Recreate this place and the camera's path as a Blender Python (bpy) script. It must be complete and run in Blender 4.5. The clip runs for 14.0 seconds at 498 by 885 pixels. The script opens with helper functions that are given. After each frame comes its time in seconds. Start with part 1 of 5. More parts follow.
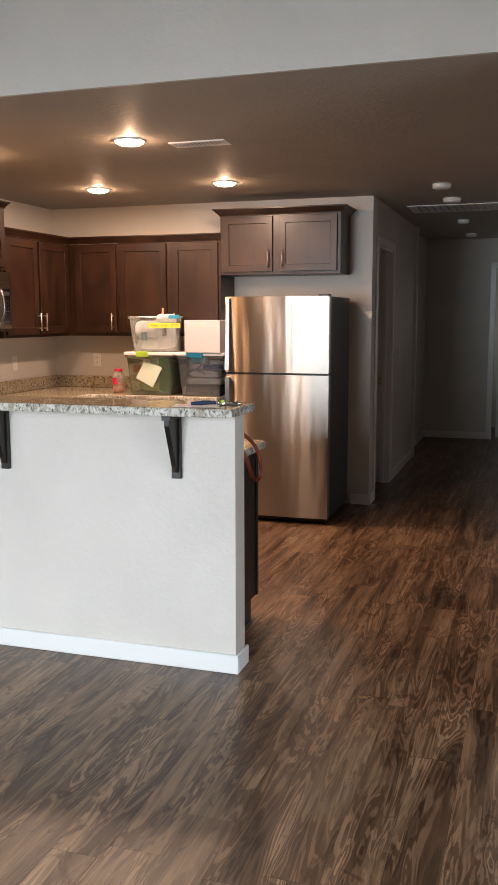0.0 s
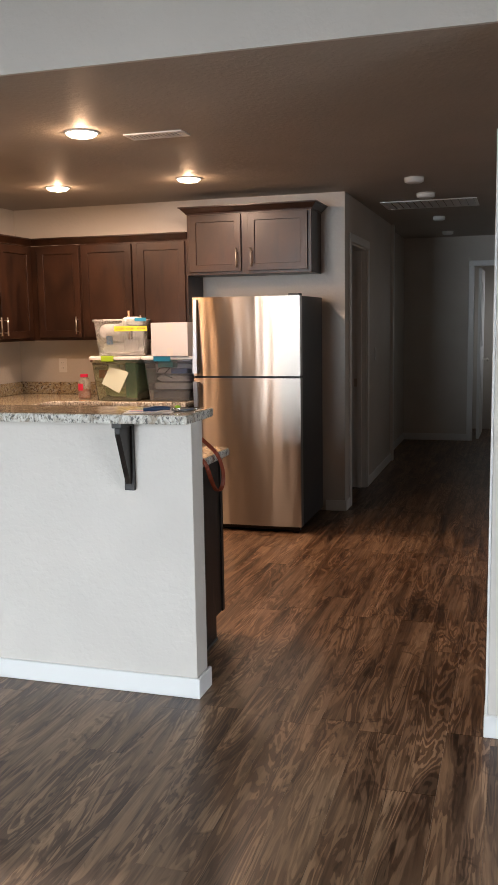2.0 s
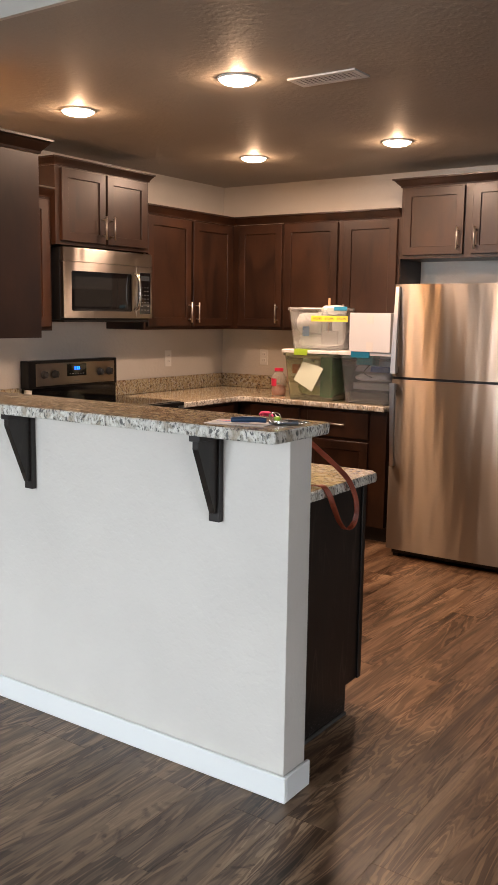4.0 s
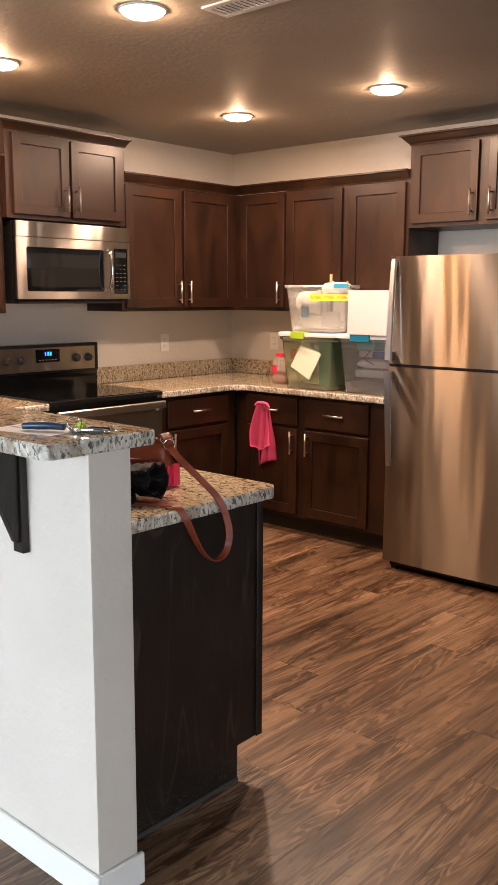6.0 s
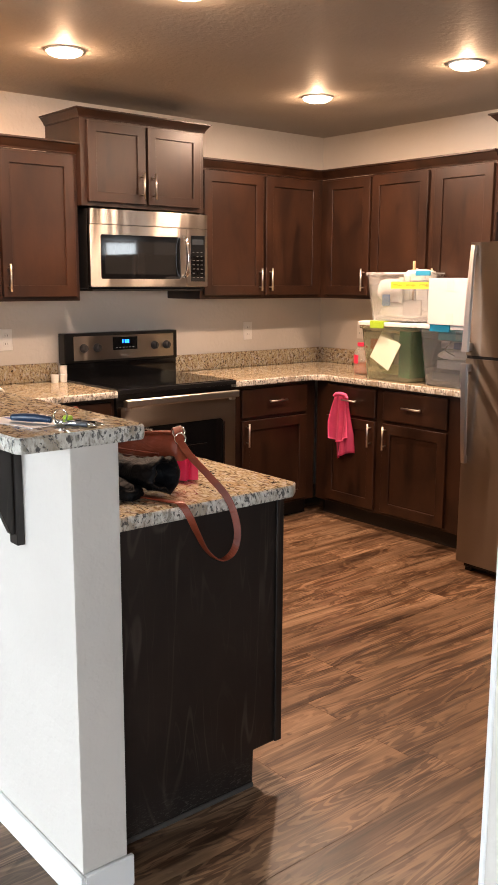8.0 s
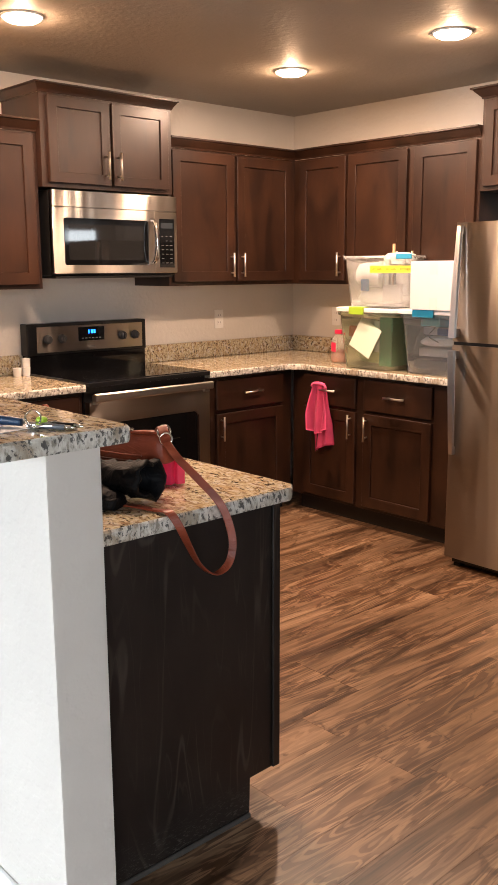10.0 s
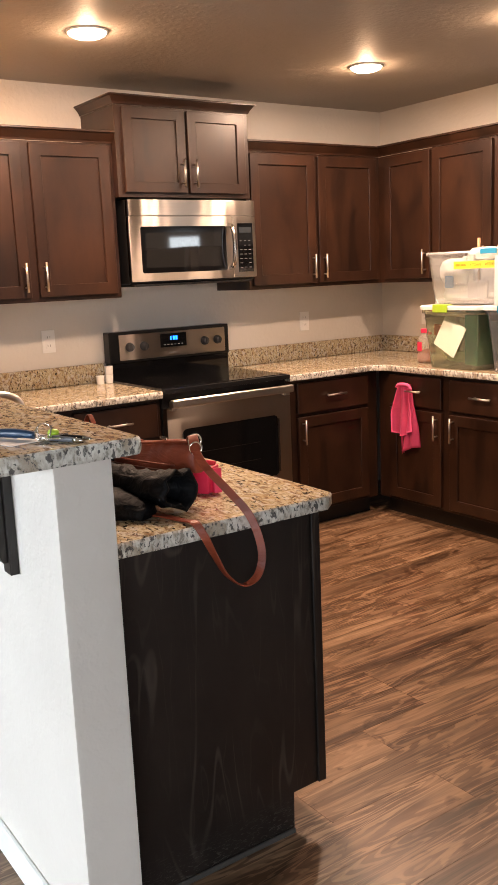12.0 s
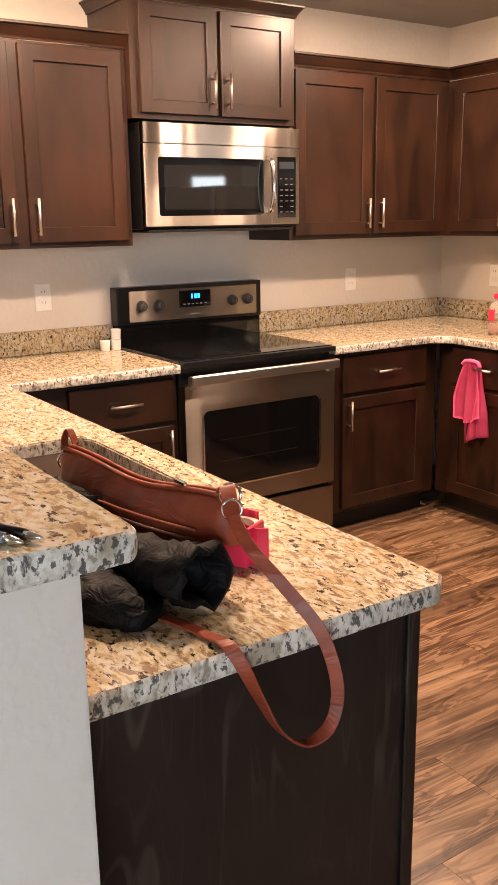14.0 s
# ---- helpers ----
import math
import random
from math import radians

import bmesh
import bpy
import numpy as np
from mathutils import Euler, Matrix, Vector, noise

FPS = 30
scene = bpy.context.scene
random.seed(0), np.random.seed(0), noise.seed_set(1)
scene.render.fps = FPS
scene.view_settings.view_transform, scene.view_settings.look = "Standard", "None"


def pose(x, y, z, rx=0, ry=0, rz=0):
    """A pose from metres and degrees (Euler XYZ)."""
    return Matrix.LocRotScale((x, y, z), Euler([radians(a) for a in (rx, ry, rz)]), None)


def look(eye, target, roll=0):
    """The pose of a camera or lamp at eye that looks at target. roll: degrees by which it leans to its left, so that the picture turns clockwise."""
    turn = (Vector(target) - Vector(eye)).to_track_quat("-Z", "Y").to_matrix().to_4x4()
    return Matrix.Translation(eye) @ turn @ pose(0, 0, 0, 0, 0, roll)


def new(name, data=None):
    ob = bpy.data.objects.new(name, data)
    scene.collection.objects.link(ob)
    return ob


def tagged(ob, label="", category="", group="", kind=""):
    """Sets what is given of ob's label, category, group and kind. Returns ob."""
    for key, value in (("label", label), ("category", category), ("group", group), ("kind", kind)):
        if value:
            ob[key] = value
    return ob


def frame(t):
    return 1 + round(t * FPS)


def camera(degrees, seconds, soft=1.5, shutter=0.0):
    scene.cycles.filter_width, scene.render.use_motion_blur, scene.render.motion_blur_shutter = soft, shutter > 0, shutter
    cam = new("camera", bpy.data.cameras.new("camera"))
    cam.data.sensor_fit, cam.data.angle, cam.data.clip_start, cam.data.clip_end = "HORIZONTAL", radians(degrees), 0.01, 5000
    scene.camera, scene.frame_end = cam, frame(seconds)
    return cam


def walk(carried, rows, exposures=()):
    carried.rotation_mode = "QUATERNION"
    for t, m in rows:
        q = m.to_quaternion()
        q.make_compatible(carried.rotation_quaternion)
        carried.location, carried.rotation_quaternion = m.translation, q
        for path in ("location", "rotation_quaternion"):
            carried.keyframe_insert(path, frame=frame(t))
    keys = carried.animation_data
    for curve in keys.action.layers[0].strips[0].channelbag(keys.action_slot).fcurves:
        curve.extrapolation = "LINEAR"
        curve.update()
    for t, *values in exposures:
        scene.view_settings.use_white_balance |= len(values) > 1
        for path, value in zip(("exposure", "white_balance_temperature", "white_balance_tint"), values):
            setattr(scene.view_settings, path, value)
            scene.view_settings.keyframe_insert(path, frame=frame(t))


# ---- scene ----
cam = camera(31.41, 14.0)
PATH = [
    (0, 1.1321, -3.3608, 1.4941, 81.86, 0.14, 17.83),
    (0.5, 1.1714, -3.3570, 1.4886, 83.14, 0.82, 16.16),
    (1, 1.1722, -3.3585, 1.4934, 82.91, 0.82, 15.23),
    (1.5, 1.1716, -3.3117, 1.4861, 82.40, 0.62, 15.40),
    (2, 1.1581, -3.0982, 1.4707, 82.13, 0.93, 16.76),
    (2.5, 1.1738, -2.8567, 1.4857, 81.99, 1.17, 17.52),
    (3, 1.2796, -2.5487, 1.4722, 81.90, 0.05, 23.32),
    (3.5, 1.2905, -2.3178, 1.4510, 81.86, -0.64, 30.85),
    (6, 1.5122, -1.1651, 1.4370, 80.52, -0.25, 41.90),
    (6.5, 1.6063, -1.0433, 1.4365, 80.13, -0.43, 48.57),
    (7, 1.6305, -1.0154, 1.4373, 79.88, -0.76, 49.99),
    (7.5, 1.6765, -0.9454, 1.4483, 79.74, -0.32, 50.47),
    (10, 1.4179, -0.7846, 1.4280, 78.90, 0.25, 47.56),
    (10.5, 1.4345, -0.7751, 1.4341, 78.89, 0.72, 47.51),
    (11, 1.4735, -0.7170, 1.4475, 79.02, 0.77, 48.16),
    (11.5, 1.5324, -0.6422, 1.4408, 79.20, 1.89, 52.53),
    (12, 1.5170, -0.5932, 1.4335, 79.11, 2.43, 55.08),
    (12.5, 1.3707, -0.5361, 1.4353, 78.67, 2.02, 54.96),
    (13, 1.1320, -0.4604, 1.4398, 78.50, 1.41, 51.29),
    (13.5, 0.9616, -0.3322, 1.4322, 77.51, 1.05, 52.10),
    (14, 0.7876, -0.1850, 1.4358, 75.79, 0.84, 56.45),
]
walk(cam, [(t, pose(x, y, z, rx, ry, rz)) for t, x, y, z, rx, ry, rz in PATH],
     exposures=[(0.0, -0.43), (3.5, -0.58), (6.0, -0.15), (6.6, -0.2), (7.0, -0.35), (7.5, 0.05), (10.0, 0.12), (10.5, 0.05), (11.5, 0.08), (13.0, 0.20), (13.5, 0.50), (14.0, 0.44)])

# plan, in metres
W, N, H = -2.851, 3.523, 2.396      # west wall, north wall, kitchen ceiling
CT, SLAB = 0.888, 0.034             # counter top and slab thickness
BAR = 1.132                         # top of the raised bar
EAST, SOUTH, HIGH = 4.2, -6.2, 3.3  # the living room
HALL_X, HALL_END = -0.085, 7.7

# ---- light ----
world = bpy.data.worlds.new("sky")
scene.world = world
world.use_nodes = True
wn = world.node_tree
sky = wn.nodes.new("ShaderNodeTexSky")
sky.sky_type = "NISHITA"
sky.sun_disc = False
sky.sun_elevation, sky.sun_rotation = radians(40), radians(20)
wn.links.new(sky.outputs[0], wn.nodes["Background"].inputs[0])
wn.nodes["Background"].inputs[1].default_value = 0.06


def lamp(kind, name, m, energy, colour, **more):
    data = bpy.data.lights.new(name, kind)
    data.energy, data.color = energy, colour
    for key, value in more.items():
        if key == "size":
            data.size = value
        elif key == "size_y":
            data.shape, data.size_y = "RECTANGLE", value
        elif key == "disk":
            data.shape, data.size = "DISK", value
        elif key == "angle":
            data.angle = value
        elif key == "radius":
            data.shadow_soft_size = value
        elif key == "spread":
            data.spread = value
    ob = new(name, data)
    ob.matrix_basis = m
    return ob


lamp("SUN", "sun", look((0, 0, 0), (0.35, -1, -0.85)), 2.5, (1.0, 0.95, 0.88), angle=radians(0.5))
lamp("AREA", "south_window_light", look((-1.6, SOUTH + 0.05, 1.45), (-0.9, 0, -2.0)), 180, (0.81, 0.905, 1.0), size=2.0, size_y=2.1, spread=radians(96))
lamp("AREA", "living_window_light", look((EAST - 0.05, -2.6, 1.5), (0, -0.6, -0.6)), 60, (0.84, 0.92, 1.0), size=1.8, size_y=1.4, spread=radians(125))
lamp("AREA", "dining_window_light", look((EAST - 0.05, 2.0, 1.25), (-2.8, 1.9, 1.0)), 3.5, (0.80, 0.91, 1.0), size=1.6, size_y=1.9, spread=radians(140))
lamp("AREA", "east_window_light", look((EAST - 0.05, 5.75, 1.78), (0, 3.6, 1.2)), 7, (0.86, 0.94, 1.0), size=0.40, size_y=0.32)
# the last lamp is an unseen fill, added to brighten the far room
lamp("AREA", "far_room_fill_light", look((1.19, 8.32, 1.45), (0.3, 8.32, 1.1)), 2.5, (0.95, 0.97, 1.0), size=0.5, size_y=1.0)
CANS = [(-0.915, 0.99), (-1.90, 1.06), (-1.90, 2.54), (-0.93, 2.52)]
for x, y in CANS:
    lamp("AREA", "downlight_beam", look((x, y, H - 0.028), (x, y, 0)), 31, (1.0, 0.675, 0.49), disk=0.13)
    lamp("POINT", "downlight_spill", pose(x, y, H - 0.030), 6, (1.0, 0.59, 0.34), radius=0.008)
SINK_LAMP = (-2.15, 0.30)
lamp("AREA", "sink_lamp_beam", look((*SINK_LAMP, H - 0.028), (*SINK_LAMP, 0)), 30, (1.0, 0.47, 0.17), disk=0.13)
lamp("POINT", "sink_lamp_spill", pose(*SINK_LAMP, H - 0.030), 8, (1.0, 0.47, 0.17), radius=0.008)

# ---- materials ----
def mat(name, colour=(0.8, 0.8, 0.8), rough=0.5, metal=0.0, **more):
    m = bpy.data.materials.new(name)
    m.use_nodes = True
    b = m.node_tree.nodes["Principled BSDF"]
    b.inputs["Base Color"].default_value = (*colour, 1)
    b.inputs["Roughness"].default_value = rough
    b.inputs["Metallic"].default_value = metal
    for key, value in more.items():
        b.inputs[key.replace("_", " ")].default_value = value
    return m


def nd(m, kind, **sets):
    n = m.node_tree.nodes.new(kind)
    for key, value in sets.items():
        if key == "scale":
            n.inputs["Scale"].default_value = value
        elif key == "detail":
            n.inputs["Detail"].default_value = value
        elif key == "distortion":
            n.inputs["Distortion"].default_value = value
        elif key == "rough":
            n.inputs["Roughness"].default_value = value
    return n


def ln(m, a, b):
    m.node_tree.links.new(a, b)


def bsdf(m):
    return m.node_tree.nodes["Principled BSDF"]


def ramp(m, src, stops):
    r = nd(m, "ShaderNodeValToRGB")
    while len(r.color_ramp.elements) < len(stops):
        r.color_ramp.elements.new(0.5)
    for e, (at, col) in zip(r.color_ramp.elements, stops):
        e.position = at
        e.color = (*col, 1)
    ln(m, src, r.inputs[0])
    return r.outputs[0]


def coords(m, scale=(1, 1, 1), shift=False, space="Object"):
    tc = nd(m, "ShaderNodeTexCoord")
    mp = nd(m, "ShaderNodeMapping")
    mp.inputs["Scale"].default_value = scale
    ln(m, tc.outputs[space], mp.inputs[0])
    if shift:
        oi = nd(m, "ShaderNodeObjectInfo")
        mu = nd(m, "ShaderNodeVectorMath")
        mu.operation = "SCALE"
        mu.inputs[0].default_value = (37.0, 91.0, 53.0)
        ln(m, oi.outputs["Random"], mu.inputs["Scale"])
        ln(m, mu.outputs[0], mp.inputs["Location"])
    return mp.outputs[0]


def mix(m, fac, a, b, blend="MIX"):
    x = nd(m, "ShaderNodeMix")
    x.data_type, x.blend_type = "RGBA", blend
    for sock, v in ((x.inputs[0], fac), (x.inputs[6], a), (x.inputs[7], b)):
        if isinstance(v, (int, float)):
            sock.default_value = v
        elif isinstance(v, tuple):
            sock.default_value = (*v, 1)
        else:
            ln(m, v, sock)
    return x.outputs[2]


def bump(m, height, strength, distance=0.002):
    b = nd(m, "ShaderNodeBump")
    b.inputs["Strength"].default_value = strength
    b.inputs["Distance"].default_value = distance
    ln(m, height, b.inputs["Height"])
    ln(m, b.outputs[0], bsdf(m).inputs["Normal"])


def paint(name, colour, texture=0.16, rough=0.55):
    m = mat(name, colour, rough)
    c = coords(m)
    fine, broad = nd(m, "ShaderNodeTexNoise", scale=130, detail=3), nd(m, "ShaderNodeTexNoise", scale=2.2, detail=4)
    peel = nd(m, "ShaderNodeTexNoise", scale=42, detail=2)
    for n in (fine, broad, peel):
        ln(m, c, n.inputs["Vector"])
    dark = tuple(v * 0.93 for v in colour)
    ln(m, mix(m, ramp(m, broad.outputs[0], [(0.35, (0, 0, 0)), (0.65, (1, 1, 1))]), dark, colour), bsdf(m).inputs["Base Color"])
    h = ramp(m, peel.outputs[0], [(0.42, (0, 0, 0)), (0.6, (1, 1, 1))])
    bump(m, mix(m, 0.3, h, fine.outputs[0]), texture, 0.0022)
    return m


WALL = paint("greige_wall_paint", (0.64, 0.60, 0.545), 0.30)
# little lamplight reaches the ceilings; that shade is put into their colour
CEIL = paint("shade_toned_ceiling_paint", (0.41, 0.365, 0.31), 0.36, 0.62)
TRIM = mat("white_trim_paint", (0.78, 0.78, 0.76), 0.3)
DOORPAINT = mat("white_door_paint", (0.72, 0.72, 0.71), 0.35)
PLASTIC = mat("white_plastic", (0.78, 0.77, 0.74), 0.35)
CARD = mat("white_card", (0.58, 0.57, 0.57), 0.75)
BLACK = mat("black_plastic", (0.007, 0.007, 0.0075), 0.28, Specular_IOR_Level=0.3)
GLOSSBLACK = mat("black_glass", (0.004, 0.004, 0.0045), 0.06)
DARKGAP = mat("dark_recess", (0.01, 0.009, 0.008), 0.7)
CHROME = mat("chrome", (0.75, 0.74, 0.72), 0.14, 1.0)
NICKEL = mat("brushed_nickel", (0.62, 0.58, 0.52), 0.3, 1.0)
BRIGHT = mat("satin_aluminium", (0.72, 0.73, 0.75), 0.30, 1.0)
SINKSTEEL = mat("sink_steel", (0.50, 0.49, 0.47), 0.32, 1.0)


def wood(name, dark, light, rough=0.36, veins=False):
    m = mat(name, light, rough, Specular_IOR_Level=0.42)
    c = coords(m, (4, 4, 1.2), True)
    grain, blotch = nd(m, "ShaderNodeTexNoise", scale=2.4, detail=6, distortion=0.7), nd(m, "ShaderNodeTexNoise", scale=1.3, detail=4)
    fib = nd(m, "ShaderNodeTexNoise", scale=16, detail=4)
    for n in (grain, fib):
        ln(m, c, n.inputs["Vector"])
    ln(m, coords(m, (3.6, 3.6, 2.6), True), blotch.inputs["Vector"])
    base = ramp(m, grain.outputs[0], [(0.2, dark), (0.48, tuple((a + 2 * b) / 3 for a, b in zip(dark, light))), (0.8, light)])
    soft = ramp(m, blotch.outputs[0], [(0.34, (0.76, 0.73, 0.71)), (0.50, (1.0, 1.0, 1.0)), (0.66, (1.30, 1.27, 1.22))])
    col = mix(m, 1.0, base, soft, "MULTIPLY")
    ln(m, mix(m, 0.18, col, ramp(m, fib.outputs[0], [(0.35, (0.55, 0.55, 0.55)), (0.6, (1, 1, 1))]), "MULTIPLY"), bsdf(m).inputs["Base Color"])
    if veins:
        col = bsdf(m).inputs["Base Color"].links[0].from_socket
        patch = nd(m, "ShaderNodeTexNoise", scale=4, detail=2)
        ln(m, coords(m), patch.inputs["Vector"])
        for scale, turns, thin, share in ((1.7, 62.0, 0.975, 0.36), (3.4, 48.0, 0.96, 0.18)):
            big = nd(m, "ShaderNodeTexNoise", scale=scale, detail=3, distortion=0.5, rough=0.45)
            ln(m, coords(m, (1, 2.8, 0.42)), big.inputs["Vector"])
            mul, sine = nd(m, "ShaderNodeMath"), nd(m, "ShaderNodeMath")
            mul.operation, sine.operation = "MULTIPLY", "SINE"
            mul.inputs[1].default_value = turns
            ln(m, big.outputs[0], mul.inputs[0])
            ln(m, mul.outputs[0], sine.inputs[0])
            line = mix(m, 1.0, ramp(m, sine.outputs[0], [(thin - 0.03, (0, 0, 0)), (1.0, (share, share, share))]), ramp(m, patch.outputs[0], [(0.44, (0, 0, 0)), (0.60, (1, 1, 1))]), "MULTIPLY")
            col = mix(m, line, col, (0.085, 0.066, 0.052))
        # scuffs low on the panel
        low = nd(m, "ShaderNodeSeparateXYZ")
        ln(m, coords(m), low.inputs[0])
        band = ramp(m, low.outputs[2], [(0.03, (1, 1, 1)), (0.12, (0, 0, 0))])
        scr = nd(m, "ShaderNodeTexNoise", scale=60, detail=4, distortion=2.0)
        ln(m, coords(m, (1, 0.6, 2.2)), scr.inputs["Vector"])
        scuff = mix(m, 1.0, band, ramp(m, scr.outputs[0], [(0.56, (0, 0, 0)), (0.64, (0.6, 0.6, 0.6))]), "MULTIPLY")
        col = mix(m, scuff, col, (0.10, 0.09, 0.08))
        ln(m, col, bsdf(m).inputs["Base Color"])
    bump(m, fib.outputs[0], 0.06, 0.0005)
    return m


CABINET = wood("dark_stained_cabinet_wood", (0.0060, 0.0025, 0.0015), (0.034, 0.0138, 0.0066))
ENDPANEL = wood("espresso_panel_wood", (0.0058, 0.0042, 0.0036), (0.0165, 0.0115, 0.0090), 0.42, veins=True)
TOE = mat("dark_toe_kick", (0.014, 0.010, 0.008), 0.5)


def granite(name, cut_face):
    """Speckled stone, polished; or, where it is cut, paler, rough and streaked."""
    m = mat(name, (0.5, 0.4, 0.3), 0.50 if cut_face else 0.12)
    c = coords(m)
    warp = nd(m, "ShaderNodeTexNoise", scale=9, detail=3)
    ln(m, c, warp.inputs["Vector"])
    va = nd(m, "ShaderNodeVectorMath")
    va.operation = "MULTIPLY_ADD"
    va.inputs[1].default_value = (0.05, 0.05, 0.05)
    ln(m, warp.outputs["Color"], va.inputs[0])
    ln(m, c, va.inputs[2])
    stretch = nd(m, "ShaderNodeMapping")
    stretch.inputs["Rotation"].default_value = (0, 0, 0.5)
    stretch.inputs["Scale"].default_value = (1.0, 2.1, 1.5)
    ln(m, va.outputs[0], stretch.inputs[0])

    def grain(scale, detail, rough=0.5, src=None):
        n = nd(m, "ShaderNodeTexNoise", scale=scale, detail=detail, rough=rough)
        ln(m, src or stretch.outputs[0], n.inputs["Vector"])
        return n.outputs[0]

    def mask(src, lo, hi, top=1.0):
        return ramp(m, src, [(lo, (0, 0, 0)), (hi, (top, top, top))])

    if not cut_face:
        base = ramp(m, grain(64, 4, 0.62), [(0.30, (0.25, 0.185, 0.100)), (0.45, (0.40, 0.330, 0.205)), (0.60, (0.55, 0.490, 0.350))])
        golden = mix(m, mask(grain(8, 3), 0.46, 0.66, 0.5), base, (0.40, 0.26, 0.12))
        pale = mix(m, mask(grain(28, 3), 0.53, 0.62, 0.7), golden, (0.56, 0.53, 0.47))
        brown = mix(m, mask(grain(36, 5, 0.60), 0.540, 0.595, 0.80), pale, (0.19, 0.110, 0.062))
        group = mask(grain(7, 2), 0.30, 0.48)
        speck = mix(m, 1.0, mask(grain(54, 5, 0.60), 0.575, 0.620), group, "MULTIPLY")
        ln(m, mix(m, speck, brown, (0.040, 0.028, 0.022)), bsdf(m).inputs["Base Color"])
        return m
    chip = nd(m, "ShaderNodeMapping")
    chip.inputs["Rotation"].default_value = (0.5, 0.6, 0.4)
    chip.inputs["Scale"].default_value = (1.0, 1.0, 0.55)
    ln(m, va.outputs[0], chip.inputs[0])
    col = ramp(m, grain(85, 5, 0.62, chip.outputs[0]), [(0.38, (0.26, 0.235, 0.19)), (0.46, (0.50, 0.475, 0.415)), (0.60, (0.66, 0.64, 0.58))])
    col = mix(m, mask(grain(21, 3, 0.5, chip.outputs[0]), 0.54, 0.64, 0.7), col, (0.30, 0.23, 0.15))
    col = mix(m, mask(grain(105, 4, 0.62, chip.outputs[0]), 0.555, 0.595, 0.90), col, (0.050, 0.047, 0.044))
    ln(m, col, bsdf(m).inputs["Base Color"])
    bump(m, grain(80, 4, 0.6, c), 0.8, 0.004)
    return m


GRANITE, GRANITE_CUT = granite("speckled_granite", False), granite("cut_granite_edge", True)


def steel(name, colour, rough):
    m = mat(name, colour, rough, 1.0, Anisotropic=1.0)
    axis = nd(m, "ShaderNodeCombineXYZ")
    axis.inputs[2].default_value = 1.0
    turn = nd(m, "ShaderNodeVectorTransform")
    turn.vector_type, turn.convert_from, turn.convert_to = "VECTOR", "OBJECT", "WORLD"
    ln(m, axis.outputs[0], turn.inputs[0])
    ln(m, turn.outputs[0], bsdf(m).inputs["Tangent"])
    lines = nd(m, "ShaderNodeTexNoise", scale=3.0, detail=3)
    ln(m, coords(m, (2.0, 2.0, 300.0)), lines.inputs["Vector"])
    big = nd(m, "ShaderNodeTexNoise", scale=1.0, detail=1)
    ln(m, coords(m, (9.0, 1.0, 1.2)), big.inputs["Vector"])
    bump(m, big.outputs[0], 0.38, 0.012)
    ln(m, mix(m, lines.outputs[0], tuple(v * 0.88 for v in colour), colour), bsdf(m).inputs["Base Color"])
    return m


STEEL = steel("brushed_stainless_steel", (0.36, 0.322, 0.285), 0.28)
FRIDGESIDE = mat("grey_fridge_side", (0.036, 0.036, 0.038), 0.45)


